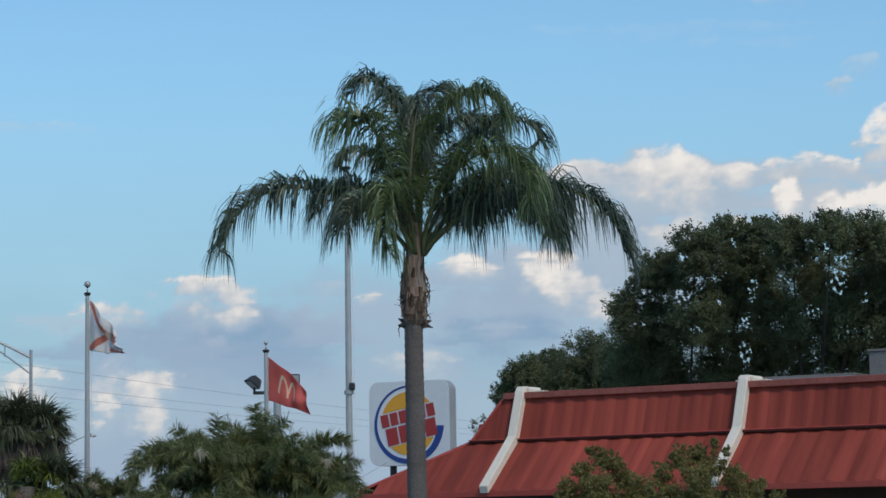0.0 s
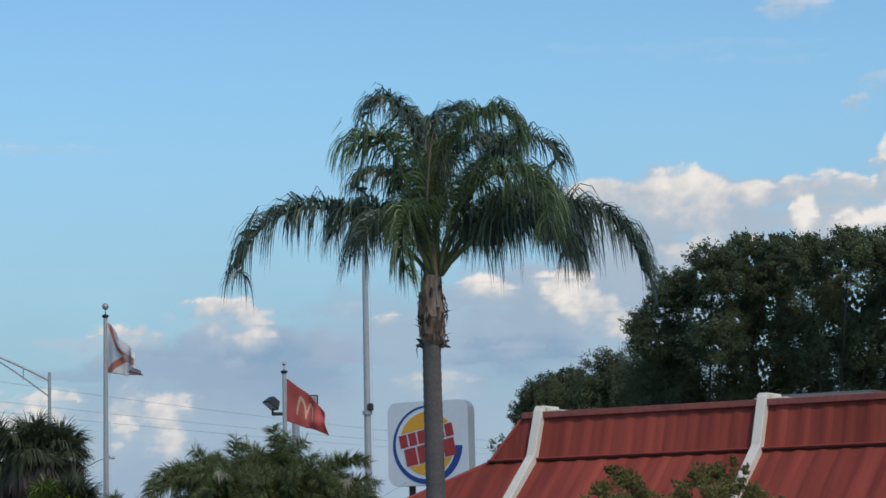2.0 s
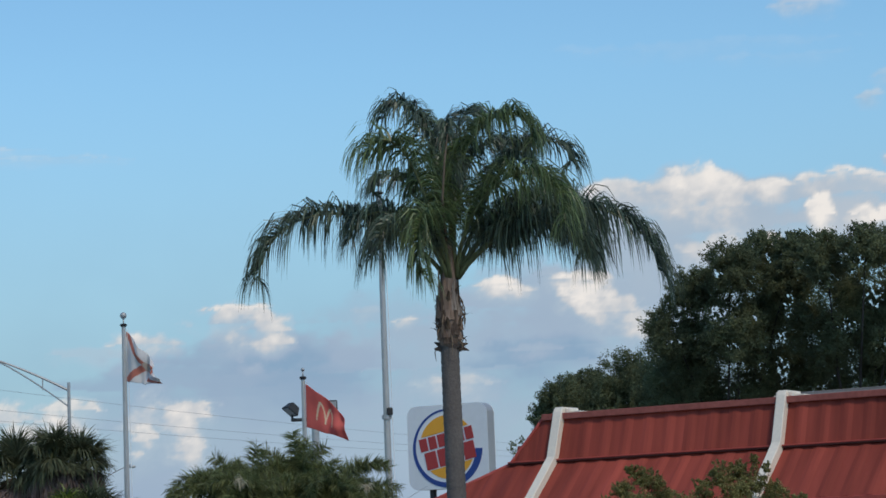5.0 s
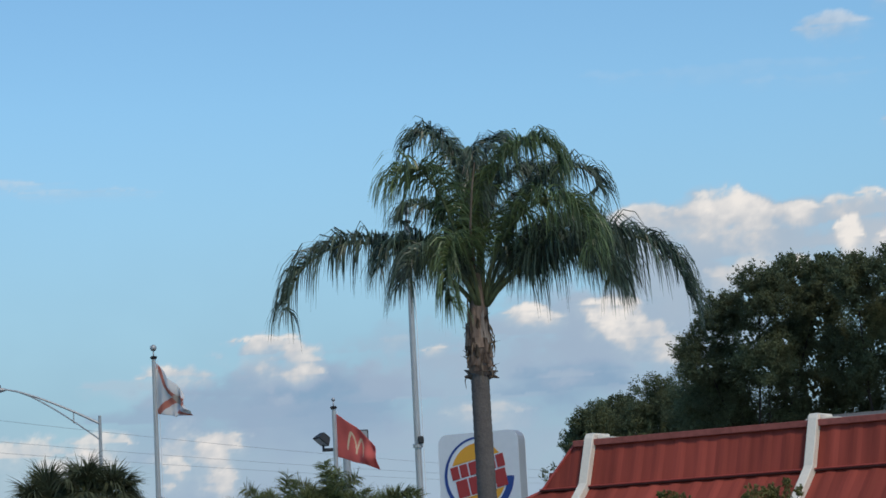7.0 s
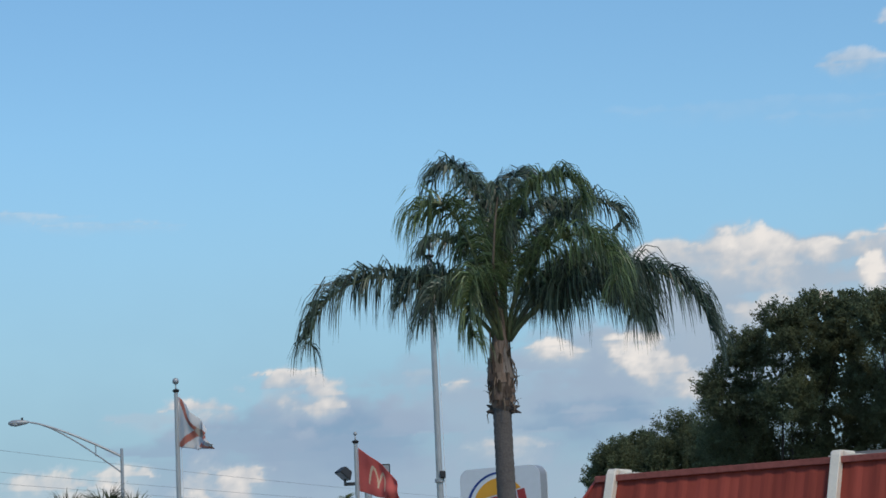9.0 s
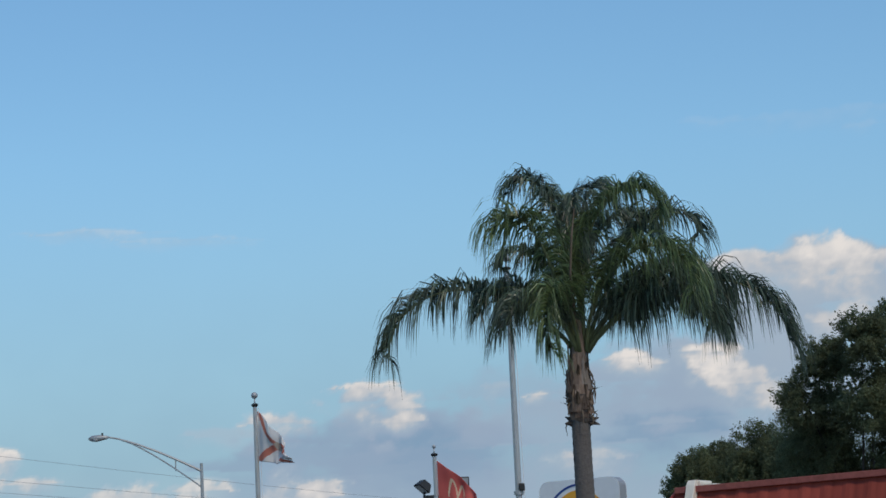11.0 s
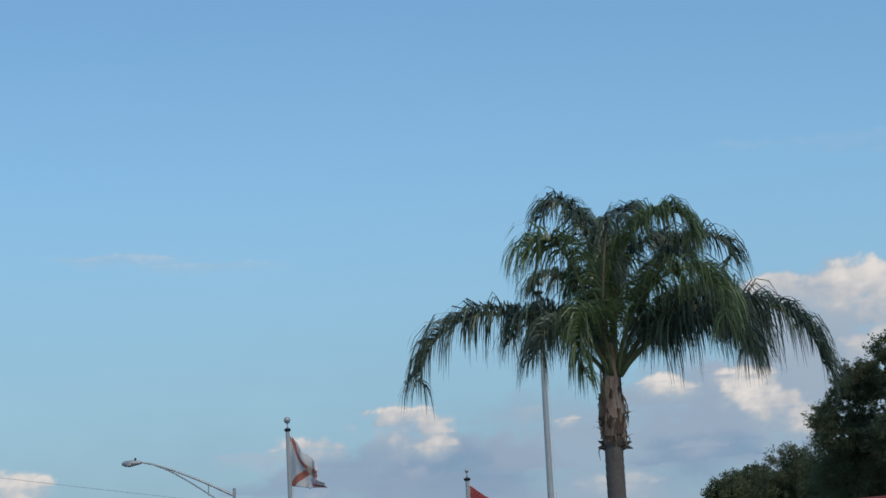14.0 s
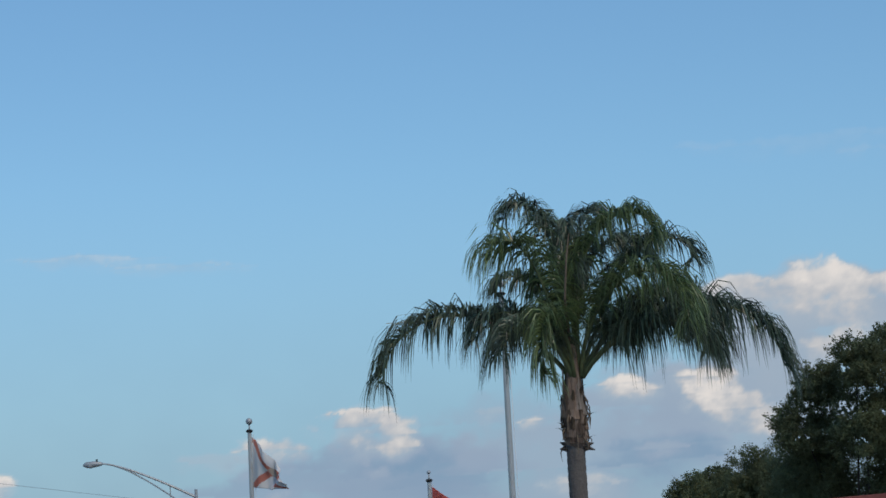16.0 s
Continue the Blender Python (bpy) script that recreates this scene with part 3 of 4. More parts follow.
def flagpole(at, top, r0, r1, label, finial):
    f = thing("flagpole", at, label, "flagpole", "flagpoles by the restaurant")
    part("shaft", pole(0, top, r0, r1, 8), M["alu"], f)
    bm = bmesh.new()
    tube(bm, [(0, 0, top), (0, 0, top + 0.05), (0, 0, top + 0.08)], [r1 * 1.3, r1 * 1.9, r1 * 1.2], 12)
    part("truck", bm, M["dark_metal"], f, "dark pulley cap")
    bm = bmesh.new()
    tube(bm, [(0, 0, top + 0.06), (0, 0, top + 0.2)], [0.018, 0.018], 8)
    ball(bm, (0, 0, top + 0.2 + finial), finial)
    part("finial", bm, M["galv"], f, "metal ball finial", smooth=True)
    part("halyard", tube(bmesh.new(), [(r0 + 0.06, -0.02, 1.2), (r1 + 0.075, -0.02, top * 0.55), (r1 + 0.04, 0, top - 0.05)], [0.008] * 3, 5), M["rope"], f, "white halyard rope")
    part("cleat", box(bmesh.new(), (0.05, 0.12, 0.2), Matrix.Translation((r0 + 0.03, 0, 1.2)), 0.01), M["dark_metal"], f)
    part("collar", tube(bmesh.new(), [(0, 0, 0), (0, 0, 0.05), (0, 0, 0.10)], [r0 * 2.2, r0 * 2.0, r0 * 1.1], 16), M["galv"], f)
    return f


state = flagpole((-8.98, 63.0, 0.0), 8.05, 0.085, 0.05, "aluminium flagpole with a white flag crossed in red", 0.085)


def saltire(s, v):
    d = np.minimum(np.abs(v - s), np.abs(v - (1 - s)))
    slot = np.where(d < 0.088, 1, 0)
    return np.where((s - 0.5) ** 2 * 2.2 + (v - 0.5) ** 2 < 0.014, 2, slot)


cloth((0.06, 0, 7.93), 1.26, 1.12, (0.88, -0.47), 1.16, 0.20, 1.5, saltire, [M["cloth_white"], M["cloth_faded"], M["cloth_green"]], state, 1, 0.80)

corp = flagpole((-4.56, 64.0, 0.0), 6.62, 0.08, 0.05, "aluminium flagpole with a red flag", 0.05)


def arches(s, v):
    out = np.zeros(len(s), int)
    for c in (0.34, 0.55):
        y = 0.26 + 7.5 * 4 * (s - c) ** 2 / 1.0
        out |= ((np.abs(s - c) < 0.125) & (v > y - 0.035) & (v < y + 0.04 + 1.7 * np.abs(s - c)) & (v < 0.76)).astype(int)
    return out


cloth((0.06, 0, 6.50), 1.10, 1.20, (0.94, -0.34), 0.92, 0.12, 1.1, arches, [M["cloth_red"], M["cloth_yellow"]], corp, 2.2, 0.5)

tall = flagpole((-2.30, 60.0, 0.0), 10.7, 0.095, 0.06, "tall aluminium flagpole with a striped flag behind palm fronds", 0.09)


def stripes(s, v):
    return np.where((s < 0.4) & (v < 0.54), 2, (np.floor(v * 13) % 2 == 1).astype(int))


cloth((-0.05, 0, 10.6), 0.90, 0.30, (-0.6, 0.8), 0.40, 0.16, 1.4, stripes, [M["cloth_red"], M["cloth_white"], M["cloth_blue"]], tall, 3)
bm = box(bmesh.new(), (0.14, 0.2, 0.18), Matrix.Translation((0.08, -0.04, 5.46)), 0.03)
fl = part("spotlight", bm, M["dark_metal"], tall, "small dark spotlight on the pole")
part("bracket", tube(bmesh.new(), [(0, 0, 5.28), (0, 0, 5.37)], [0.115, 0.115], 12), M["galv"], fl)


# ---- floodlight mast ----
def floodlight_mast():
    m = thing("floodlight_mast", (-5.02, 75.0, 0.0), "grey mast with three dark floodlights on a crossbar", "floodlight")
    part("mast", pole(0, 6.33, 0.15, 0.11), M["galv"], m)
    part("crossbar", box(bmesh.new(), (1.25, 0.10, 0.10), Matrix.Translation((-0.09, 0, 6.28)), 0.02), M["dark_metal"], m)
    for x, yaw, tip in ((-0.68, -58, 52), (-0.02, 176, 12), (0.46, 8, 6)):
        base = Matrix.Translation((x, 0, 6.62)) @ pose(0, 0, 0, 0, 0, yaw) @ pose(0, 0, 0, tip)
        b = bmesh.new()
        bmesh.ops.create_cone(b, cap_ends=True, segments=4, radius1=0.31, radius2=0.19, depth=0.28, matrix=base @ pose(0, 0, 0, -90) @ pose(0, 0, 0, 0, 0, 45))
        bmesh.ops.bevel(b, geom=b.edges[:], offset=0.02, segments=2, affect="EDGES")
        head = part("floodlight_head", b, M["dark_metal"], m, "dark floodlight housing")
        part("lens", box(bmesh.new(), (0.36, 0.012, 0.36), base @ Matrix.Translation((0, -0.146, 0))), M["glass"], head, "pale glass lens")
        part("yoke", tube(bmesh.new(), [(x, 0, 6.28), (x, 0, 6.52)], [0.035, 0.035], 8), M["dark_metal"], head)


floodlight_mast()


# ---- street lamps and overhead cables ----
def street_lamp(at, height, arm, rise, head=1.0, brace=True, r=0.09):
    s = thing("street_lamp", at, "grey steel street lamp with a long curved arm", "street lamp", "street lamps")
    part("post", pole(0, height + 0.35, r * 1.5, r * 0.75, 8), M["galv"], s)
    top = height
    pts = [(arm * k / 10, 0, top + rise * (1 - (1 - k / 10) ** 1.28)) for k in range(11)]
    part("arm", tube(bmesh.new(), pts, [r * 0.62 - r * 0.2 * k / 10 for k in range(11)], 8), M["galv"], s)
    if brace:
        pts2 = [(arm * 0.86 * k / 8, 0, top - 0.72 + (rise * 0.91 + 0.72) * (1 - (1 - k / 8) ** 1.22)) for k in range(9)]
        part("brace", tube(bmesh.new(), pts2, [r * 0.36] * 9, 6), M["galv"], s)
        part("strut", tube(bmesh.new(), [(arm * 0.28, 0, top + rise * 0.34), (arm * 0.28, 0, top + rise * 0.34 - 0.52)], [r * 0.3] * 2, 6), M["galv"], s)
    b = bmesh.new()
    sx = -1 if arm < 0 else 1
    prof = [(0.0, 0.05), (0.12, 0.09), (0.45, 0.15), (0.80, 0.14), (0.95, 0.05)]
    tube(b, [(arm + sx * p * head, 0, top + rise - 0.03 * p * head) for p, _ in prof], [q * head for _, q in prof], 12)
    hd = part("lamp_head", b, M["galv"], s, "grey cobra-head lamp housing", smooth=True)
    bm = ball(bmesh.new(), (arm + sx * 0.6 * head, 0, top + rise - 0.10 * head), 0.16 * head, 0.55)
    part("lens", bm, M["glass"], hd, "clear lamp lens", smooth=True)
    part("photocell", tube(bmesh.new(), [(arm + sx * 0.3 * head, 0, top + rise + 0.1 * head), (arm + sx * 0.3 * head, 0, top + rise + 0.22 * head)], [0.05 * head] * 2, 8), M["dark_metal"], hd)
    return s


street_lamp((-18.15, 110.0, 0.0), 10.15, -4.1, 1.72, 0.95)
street_lamp((-22.7, 150.0, 0.0), 7.95, 1.35, 0.62, 0.55, False, 0.06)


def utility_pole(at, h):
    u = thing("utility_pole", at, "wooden utility pole carrying overhead cables", "utility pole", "utility poles")
    part("post", pole(0, h, 0.16, 0.11), M["bark"], u)
    part("crossarm", box(bmesh.new(), (0.12, 2.2, 0.12), Matrix.Translation((0, 0, h - 0.5)), 0.01), M["bark"], u)


def cable(p, q, sag, r=0.0065):
    p, q = Vector(p), Vector(q)
    pts = [p.lerp(q, k / 30) + Vector((0, 0, -sag * 4 * (k / 30) * (1 - k / 30))) for k in range(31)]
    tagged(part("overhead_cable", tube(bmesh.new(), pts, [r] * 31, 5), M["wire"], None), "thin dark overhead cable strung between utility poles", "cable", "overhead cables")


utility_pole((-23.96, 88.00, 0), 10.15)
utility_pole((12.26, 165.00, 0), 9.24)
cable((-23.96, 88.00, 9.75), (12.26, 165.00, 8.84), 0.50)
cable((-23.95, 88.00, 8.82), (12.25, 165.00, 8.47), 0.40)
cable((-23.94, 88.00, 8.36), (12.25, 165.00, 8.25), 0.40)
cable((-8.88, 80.80, 0.48), (-1.88, 80.80, 4.36), 0.02)


# ---- palms ----
def strips(P0, D0, length, width, wdir, droop, bends=(0.55, 0.8, 1.05, 1.3), shares=(0.25, 0.25, 0.25, 0.25)):
    """Narrow leaf blades: each starts at P0 along D0 and bends down, by bends over its shares. Arrays, one row a blade."""
    n, seg = len(P0), len(bends)
    pts, d = [P0], D0.copy()
    for k in range(seg):
        d = unit(d + np.stack([np.zeros(n), np.zeros(n), -droop * bends[k]], -1))
        pts.append(pts[-1] + d * (length * shares[k])[:, None])
    wid = [0.75, 1.0, 0.85, 0.55, 0.06]
    V = np.zeros((n, 2 * (seg + 1), 3))
    for k, p in enumerate(pts):
        w = wdir * (width * wid[k] / 2)[:, None]
        V[:, 2 * k], V[:, 2 * k + 1] = p - w, p + w
    base = np.arange(n)[:, None] * 2 * (seg + 1)
    F = np.concatenate([base + np.array([[2 * k, 2 * k + 1, 2 * k + 3, 2 * k + 2]]) for k in range(seg)], 0)
    return V.reshape(-1, 3), F


def frond(rng, parent, start, az, e0, bend, length, power, pairs, leaf, width, droop, mat, stem, lift=0.25, r0=0.035, bare=0.14, kick=0.0, hang=0.0, forward=0.35, ragged=0.34, tuft=3, out=(0.3, 1.0), sweep=0.9, ends=0.5, hook=False, untidy=0.13, bushy=False):
    """A feather frond: an arching stem with drooping leaflets on both sides."""
    n = 48
    s = (np.arange(n) + 0.5) / n
    el = np.radians(e0 + kick * np.exp(-s / 0.07) - bend * s ** power)
    a = math.radians(az)
    swing = np.radians(rng.normal(0, 2)) * s
    ca, sn = np.cos(a + swing), np.sin(a + swing)
    step = length / n
    P = np.array(start) + np.concatenate([[[0, 0, 0]], np.cumsum(np.stack([np.cos(el) * ca, np.cos(el) * sn, np.sin(el)], -1) * step, 0)])
    rad = r0 * (1 - 0.86 * np.linspace(0, 1, n + 1))
    ob = part("frond", tube(bmesh.new(), [tuple(p) for p in P[::3]], [float(r) for r in rad[::3]], 6), stem, parent, smooth=True)
    # leaflets sit in small bunches that share a direction
    m = pairs * 2 // tuft
    bunch = np.repeat(np.arange(m), tuft)
    q = np.clip(rng.uniform(bare, 1.0, m)[bunch] + rng.normal(0, 0.006, m * tuft), bare, 0.999)
    i = np.minimum((q * n).astype(int), n - 1)
    fr = (q * n - i)[:, None]
    P0 = P[i] * (1 - fr) + P[i + 1] * fr
    T = unit(P[i + 1] - P[i])
    side = unit(np.cross(T, np.array([0, 0, 1.0]) + 0 * T) + 1e-6)
    sg = np.where(rng.random(m) < 0.5, -1.0, 1.0)[bunch][:, None]
    upv = unit(np.cross(side, T))
    D0 = unit(np.array([0, 0, -hang]) + T * (forward + sweep * q[:, None] ** 2) + side * sg * rng.uniform(*out, (m, 1))[bunch] + upv * rng.normal(lift, ragged, (m, 1))[bunch] + untidy * rng.normal(0, 1, T.shape))
    if bushy:
        turn = rng.uniform(-1.2, math.pi + 1.2, (m, 1))[bunch]
        D0 = unit(T * (forward + sweep * q[:, None] ** 2) + side * np.cos(turn) + upv * np.sin(turn) + untidy * rng.normal(0, 1, T.shape))
    prof = np.interp(q, [0, 0.15, 0.4, 0.7, 0.9, 1.0], [0.35, 0.65, 1.0, 0.95, 0.45 + 0.5 * ends, ends])
    ln = leaf * prof * rng.uniform(0.55, 1.14, m)[bunch] * rng.uniform(0.85, 1.08, len(q))
    wd = unit(T + 0.5 * side * sg + rng.normal(0, 0.35, T.shape))
    V, F = strips(P0, D0, ln, width * rng.uniform(0.75, 1.2, len(q)), wd, droop * rng.uniform(0.7, 1.4, m)[bunch], *(((0.22, 0.75, 1.2, 1.3), (0.19, 0.21, 0.28, 0.32)) if hook else ()))
    part_np("foliage", V, F, mat, ob, kind="stuff")
    return ob


def queen_palm():
    rng = np.random.default_rng(7)
    p = thing("queen_palm", (-0.50, 42.0, 0.0), "tall feather palm with grey ringed trunk and drooping dark green fronds", "palm tree")
    # trunk with ring scars
    b = bmesh.new()
    zs = np.linspace(0, 5.55, 120)
    rr = 0.172 - 0.018 * zs / 5.4 + 0.05 * np.exp(-zs / 0.35) + 0.004 * np.sin(zs * 2 * math.pi / 0.13) + rng.normal(0, 0.0012, 120)
    tube(b, [(0.012 * math.sin(z * 0.9), 0.0, float(z)) for z in zs], [float(r) for r in rr], 22, cap=False)
    part("trunk", b, M["palm_trunk"], p, "grey ringed palm trunk", smooth=True)
    b = bmesh.new()
    tube(b, [(0, 0, 5.30), (0.0, 0, 5.5), (0.01, 0, 5.75), (0.01, 0, 6.1), (0.02, 0, 6.45), (0.02, 0, 7.1)], [0.148, 0.205, 0.21, 0.17, 0.135, 0.06], 18)
    part("crown_shaft", b, M["palm_boot"], p, "brown fibrous crown shaft", smooth=True)
    # old leaf bases round the neck: broad pale shields with dark torn ends
    for k in range(40):
        z = 5.34 + 0.80 * (k / 39) + rng.uniform(-0.04, 0.04)
        a = k * 2.4 + rng.uniform(-0.2, 0.2)
        r = float(np.interp(z, [5.34, 5.5, 5.75, 6.1, 6.45], [0.165, 0.205, 0.205, 0.165, 0.125]))
        torn = k % 3 == 0
        ln, out = (rng.uniform(0.26, 0.42), rng.uniform(0.08, 0.17)) if torn else (rng.uniform(0.40, 0.62), rng.uniform(0.0, 0.05))
        w = rng.uniform(0.05, 0.10) if torn else rng.uniform(0.15, 0.24)
        b = bmesh.new()
        rows = []
        for t in (0, 0.25, 0.5, 0.75, 1.0):
            wd = w * (1 - 0.93 * t ** 1.6) / 2
            o = r + 0.012 + out * t ** 2 - (0.06 * t if not torn else 0.0)
            lean = rng.uniform(-0.02, 0.02) * t
            rows.append([b.verts.new((o * math.cos(a) - (sg * wd + lean) * math.sin(a), o * math.sin(a) + (sg * wd + lean) * math.cos(a), z + ln * t * (1 - (0.5 * t if torn else 0.0)))) for sg in (-1, 0, 1)])
            rows[-1][1].co += Vector((math.cos(a), math.sin(a), 0)) * 0.022
        for q0, q1 in zip(rows, rows[1:]):
            for j in range(2):
                b.faces.new((q0[j], q0[j + 1], q1[j + 1], q1[j]))
        bmesh.ops.solidify(b, geom=b.faces[:], thickness=0.014)
        part("leaf_base", b, M["dead_leaf"] if torn else M["palm_boot_pale"] if k % 5 == 1 else M["palm_boot"], p)
    # ragged dark stubs at the foot of the neck, and hanging fibres
    for k in range(9):
        a = (0.0 if k % 2 else math.pi) + rng.uniform(-0.75, 0.75)
        c, s_ = math.cos(a), math.sin(a)
        z = 5.33 + rng.uniform(-0.06, 0.08)
        b = tube(bmesh.new(), [(0.13 * c, 0.13 * s_, z), (0.20 * c, 0.20 * s_, z + 0.02), (rng.uniform(0.24, 0.32) * c, 0.28 * s_, z + rng.uniform(-0.06, 0.07))], [0.05, 0.04, 0.008], 6)
        part("stub", b, M["dry_stub"], p, "broken dry frond stub")
    for k in range(14):
        a = rng.uniform(0, 6.28)
        c, s_ = math.cos(a), math.sin(a)
        z = rng.uniform(5.35, 6.3)
        L = rng.uniform(0.15, 0.38)
        b = tube(bmesh.new(), [(0.2 * c, 0.2 * s_, z), (0.27 * c, 0.27 * s_, z - 0.4 * L), (0.25 * c, 0.25 * s_, z - L)], [0.012, 0.010, 0.003], 5)
        part("fibre", b, M["dead_leaf"], p)
    for az, e0, bend, length, power, sunlit, bare, leaf in FRONDS:
        a = math.radians(az)
        frond(rng, p, (0.07 + 0.11 * math.cos(a), 0.11 * math.sin(a), 6.50), az, e0, bend, length, power, int(80 * length), leaf, 0.0255, 1.0,
              M["palm_leaf_sunlit"] if sunlit else M["palm_leaf"], M["rachis"], lift=0.95, bare=bare, r0=0.042, kick=22, hang=0.0, forward=0.2, ragged=0.55, tuft=3, sweep=0.35, ends=0.7, hook=True, untidy=0.08)
    # the closed spear leaf
    part("spear_leaf", tube(bmesh.new(), [(0.0, -0.1, 6.9), (-0.03, -0.95, 7.7), (0.03, -1.15, 8.3), (0.10, -1.2, 8.75)], [0.02, 0.02, 0.018, 0.008], 6), M["dead_leaf"], p, "pale unopened spear leaf")


# heading (0 right, 90 away, 180 left, 270 near), launch angle, total bend, length, how late it bends, sunlit (light
# painted in as lighter green), bare share, leaflet length
FRONDS = [(178, 43.5, 138, 4.2, 2.0, 0, 0.27, 1.15), (-2, 39, 126, 4.28, 2.0, 0, 0.25, 1.18), (223, 69, 166, 3.27, 5.0, 1, 0.34, 1.2), (145, 82, 156, 3.8, 6.5, 0, 0.36, 0.90),
          (346, 86, 196, 3.92, 3.8, 1, 0.38, 0.92), (20, 64, 165, 3.75, 4.7, 0, 0.30, 1.04), (254, 61, 215, 3.2, 1.73, 1, 0.24, 0.90), (324, 71, 173, 3.7, 1.9, 1, 0.22, 1.08),
          (230, 53, 149, 2.3, 2.2, 0, 0.24, 0.92), (112, 76, 73, 3.37, 6.9, 1, 0.36, 0.75),
          (50, 85, 155, 4.2, 2.2, 0, 0.32, 0.90), (95, 91, 24, 2.75, 5.7, 0, 0.40, 0.65), (30, 49, 140, 3.8, 2.5, 0, 0.25, 1.2), (148, 67, 170, 2.80, 5.2, 0, 0.34, 0.85),
          (345, 44, 110, 2.7, 1.9, 0, 0.3, 1.1), (20, 42, 105, 2.9, 2.0, 0, 0.3, 1.1), (46, 42, 131, 3.6, 4.8, 0, 0.3, 0.95), (8, 56, 150, 3.1, 2.0, 0, 0.25, 1.2), (198, 64, 155, 2.5, 2.2, 0, 0.28, 0.95),
          (135, 60, 150, 2.7, 2.2, 0, 0.28, 1.05), (66, 87, 140, 4.0, 3.6, 0, 0.34, 0.85)]
queen_palm()


def feather_palm(at, height, spread, count, leads, seed, label, leaf="low_palm"):
    """Low palm with bushy round plumes; leads are the fronds that rise clear of the rest."""
    rng = np.random.default_rng(seed)
    p = thing("feather_palm", at, label, "palm tree", "low palms in the hedge")
    part("trunk", pole(0, height, 0.13, 0.10), M["palm_trunk"], p, "short rough palm trunk", smooth=True)
    rows = list(leads)
    for k in range(count):
        rows.append((360 * k / count * 3.0 + rng.uniform(-25, 25), rng.uniform(40, 86), rng.uniform(90, 150), spread * rng.uniform(0.9, 1.3), 1.4))
    for az, e0, bend, length, power in rows:
        frond(rng, p, (0, 0, height - 0.05), az, e0, bend, length, power, int(165 * length), 0.33, 0.0165, 0.2, M[leaf], M["rachis"], 0.25, 0.022, bare=0.16, forward=0.35, tuft=2, sweep=0.4, ends=0.9, untidy=0.12, bushy=True)
    return p


LOW = "bushy low feather palm with bright green fronds"
feather_palm((-4.20, 56.3, 0), 3.25, 1.6, 26, [(250, 88, 12, 1.65, 1.5), (300, 82, 30, 1.5, 1.6), (10, 80, 45, 1.5, 1.6), (180, 80, 50, 1.5, 1.6), (90, 84, 40, 1.6, 1.6)], 11, LOW)
feather_palm((-5.35, 56.0, 0), 3.15, 1.5, 24, [(40, 82, 14, 1.5, 1.5), (320, 78, 45, 1.4, 1.6), (190, 80, 50, 1.45, 1.6), (10, 76, 60, 1.45, 1.6)], 12, LOW)
feather_palm((-5.40, 55.0, 0), 2.85, 1.25, 16, [(183, 80, 165, 2.45, 1.6), (200, 70, 150, 2.0, 1.5), (176, 78, 170, 2.3, 1.5), (190, 76, 172, 2.35, 1.5)], 13, LOW)
feather_palm((-3.35, 56.0, 0), 3.1, 1.45, 24, [(358, 80, 115, 1.8, 1.6), (60, 78, 80, 1.5, 1.6)], 14, LOW)
blooming = [feather_palm((-4.85, 54.6, 0), 2.9, 1.4, 28, [], 15, LOW)]
feather_palm((-3.80, 54.5, 0), 2.95, 1.4, 28, [], 16, LOW)
blooming.append(feather_palm((-2.95, 55.2, 0), 2.75, 1.25, 22, [], 17, LOW))
feather_palm((-6.05, 54.2, 0), 1.8, 1.4, 22, [], 19, LOW)
feather_palm((-5.35, 53.9, 0), 1.9, 1.5, 26, [], 20, LOW)
feather_palm((-4.35, 53.8, 0), 2.0, 1.5, 26, [], 21, LOW)
feather_palm((-3.40, 53.9, 0), 1.9, 1.5, 26, [], 22, LOW)
feather_palm((-2.75, 54.3, 0), 1.8, 1.3, 22, [], 23, LOW)
blooming.append(feather_palm((-8.12, 60.0, 0), 2.85, 1.0, 14, [], 18, LOW))
feather_palm((-8.95, 56.4, 0), 2.25, 1.1, 12, [(300, 80, 110, 1.2, 1.5)], 27, "small yellow-green feather palm beneath fan palms", "young_palm")


def flower_spray(palm, at, seed):
    """A hanging spray of pale blossom on a palm."""
    rng = np.random.default_rng(seed)
    n = 70
    P0 = np.array(at) - np.array(palm.location) + rng.normal(0, 0.035, (n, 3))
    D0 = unit(rng.normal(0, 0.6, (n, 3)) + np.array([0, -0.3, 0.1]))
    V, F = strips(P0, D0, rng.uniform(0.10, 0.24, n), np.full(n, 0.016), unit(rng.normal(0, 1, (n, 3))), np.full(n, 0.8))
    c = np.array(at) - np.array(palm.location)
    foot = np.array([0.0, 0.0, c[2] - 0.55])
    stalk = part("flower_spray", tube(bmesh.new(), [tuple(foot), tuple(foot * 0.4 + c * 0.6 + np.array([0, 0, 0.16])), tuple(c)], [0.018, 0.012, 0.008], 6), M["rachis"], palm, "pale cream blossom spray", smooth=True)
    part_np("blossom", V, F, M["blossom"], stalk, kind="stuff")


flower_spray(blooming[0], (-5.18, 53.0, 3.69), 41)
flower_spray(blooming[1], (-2.51, 53.2, 3.47), 42)
flower_spray(blooming[2], (-8.24, 59.0, 3.19), 43)


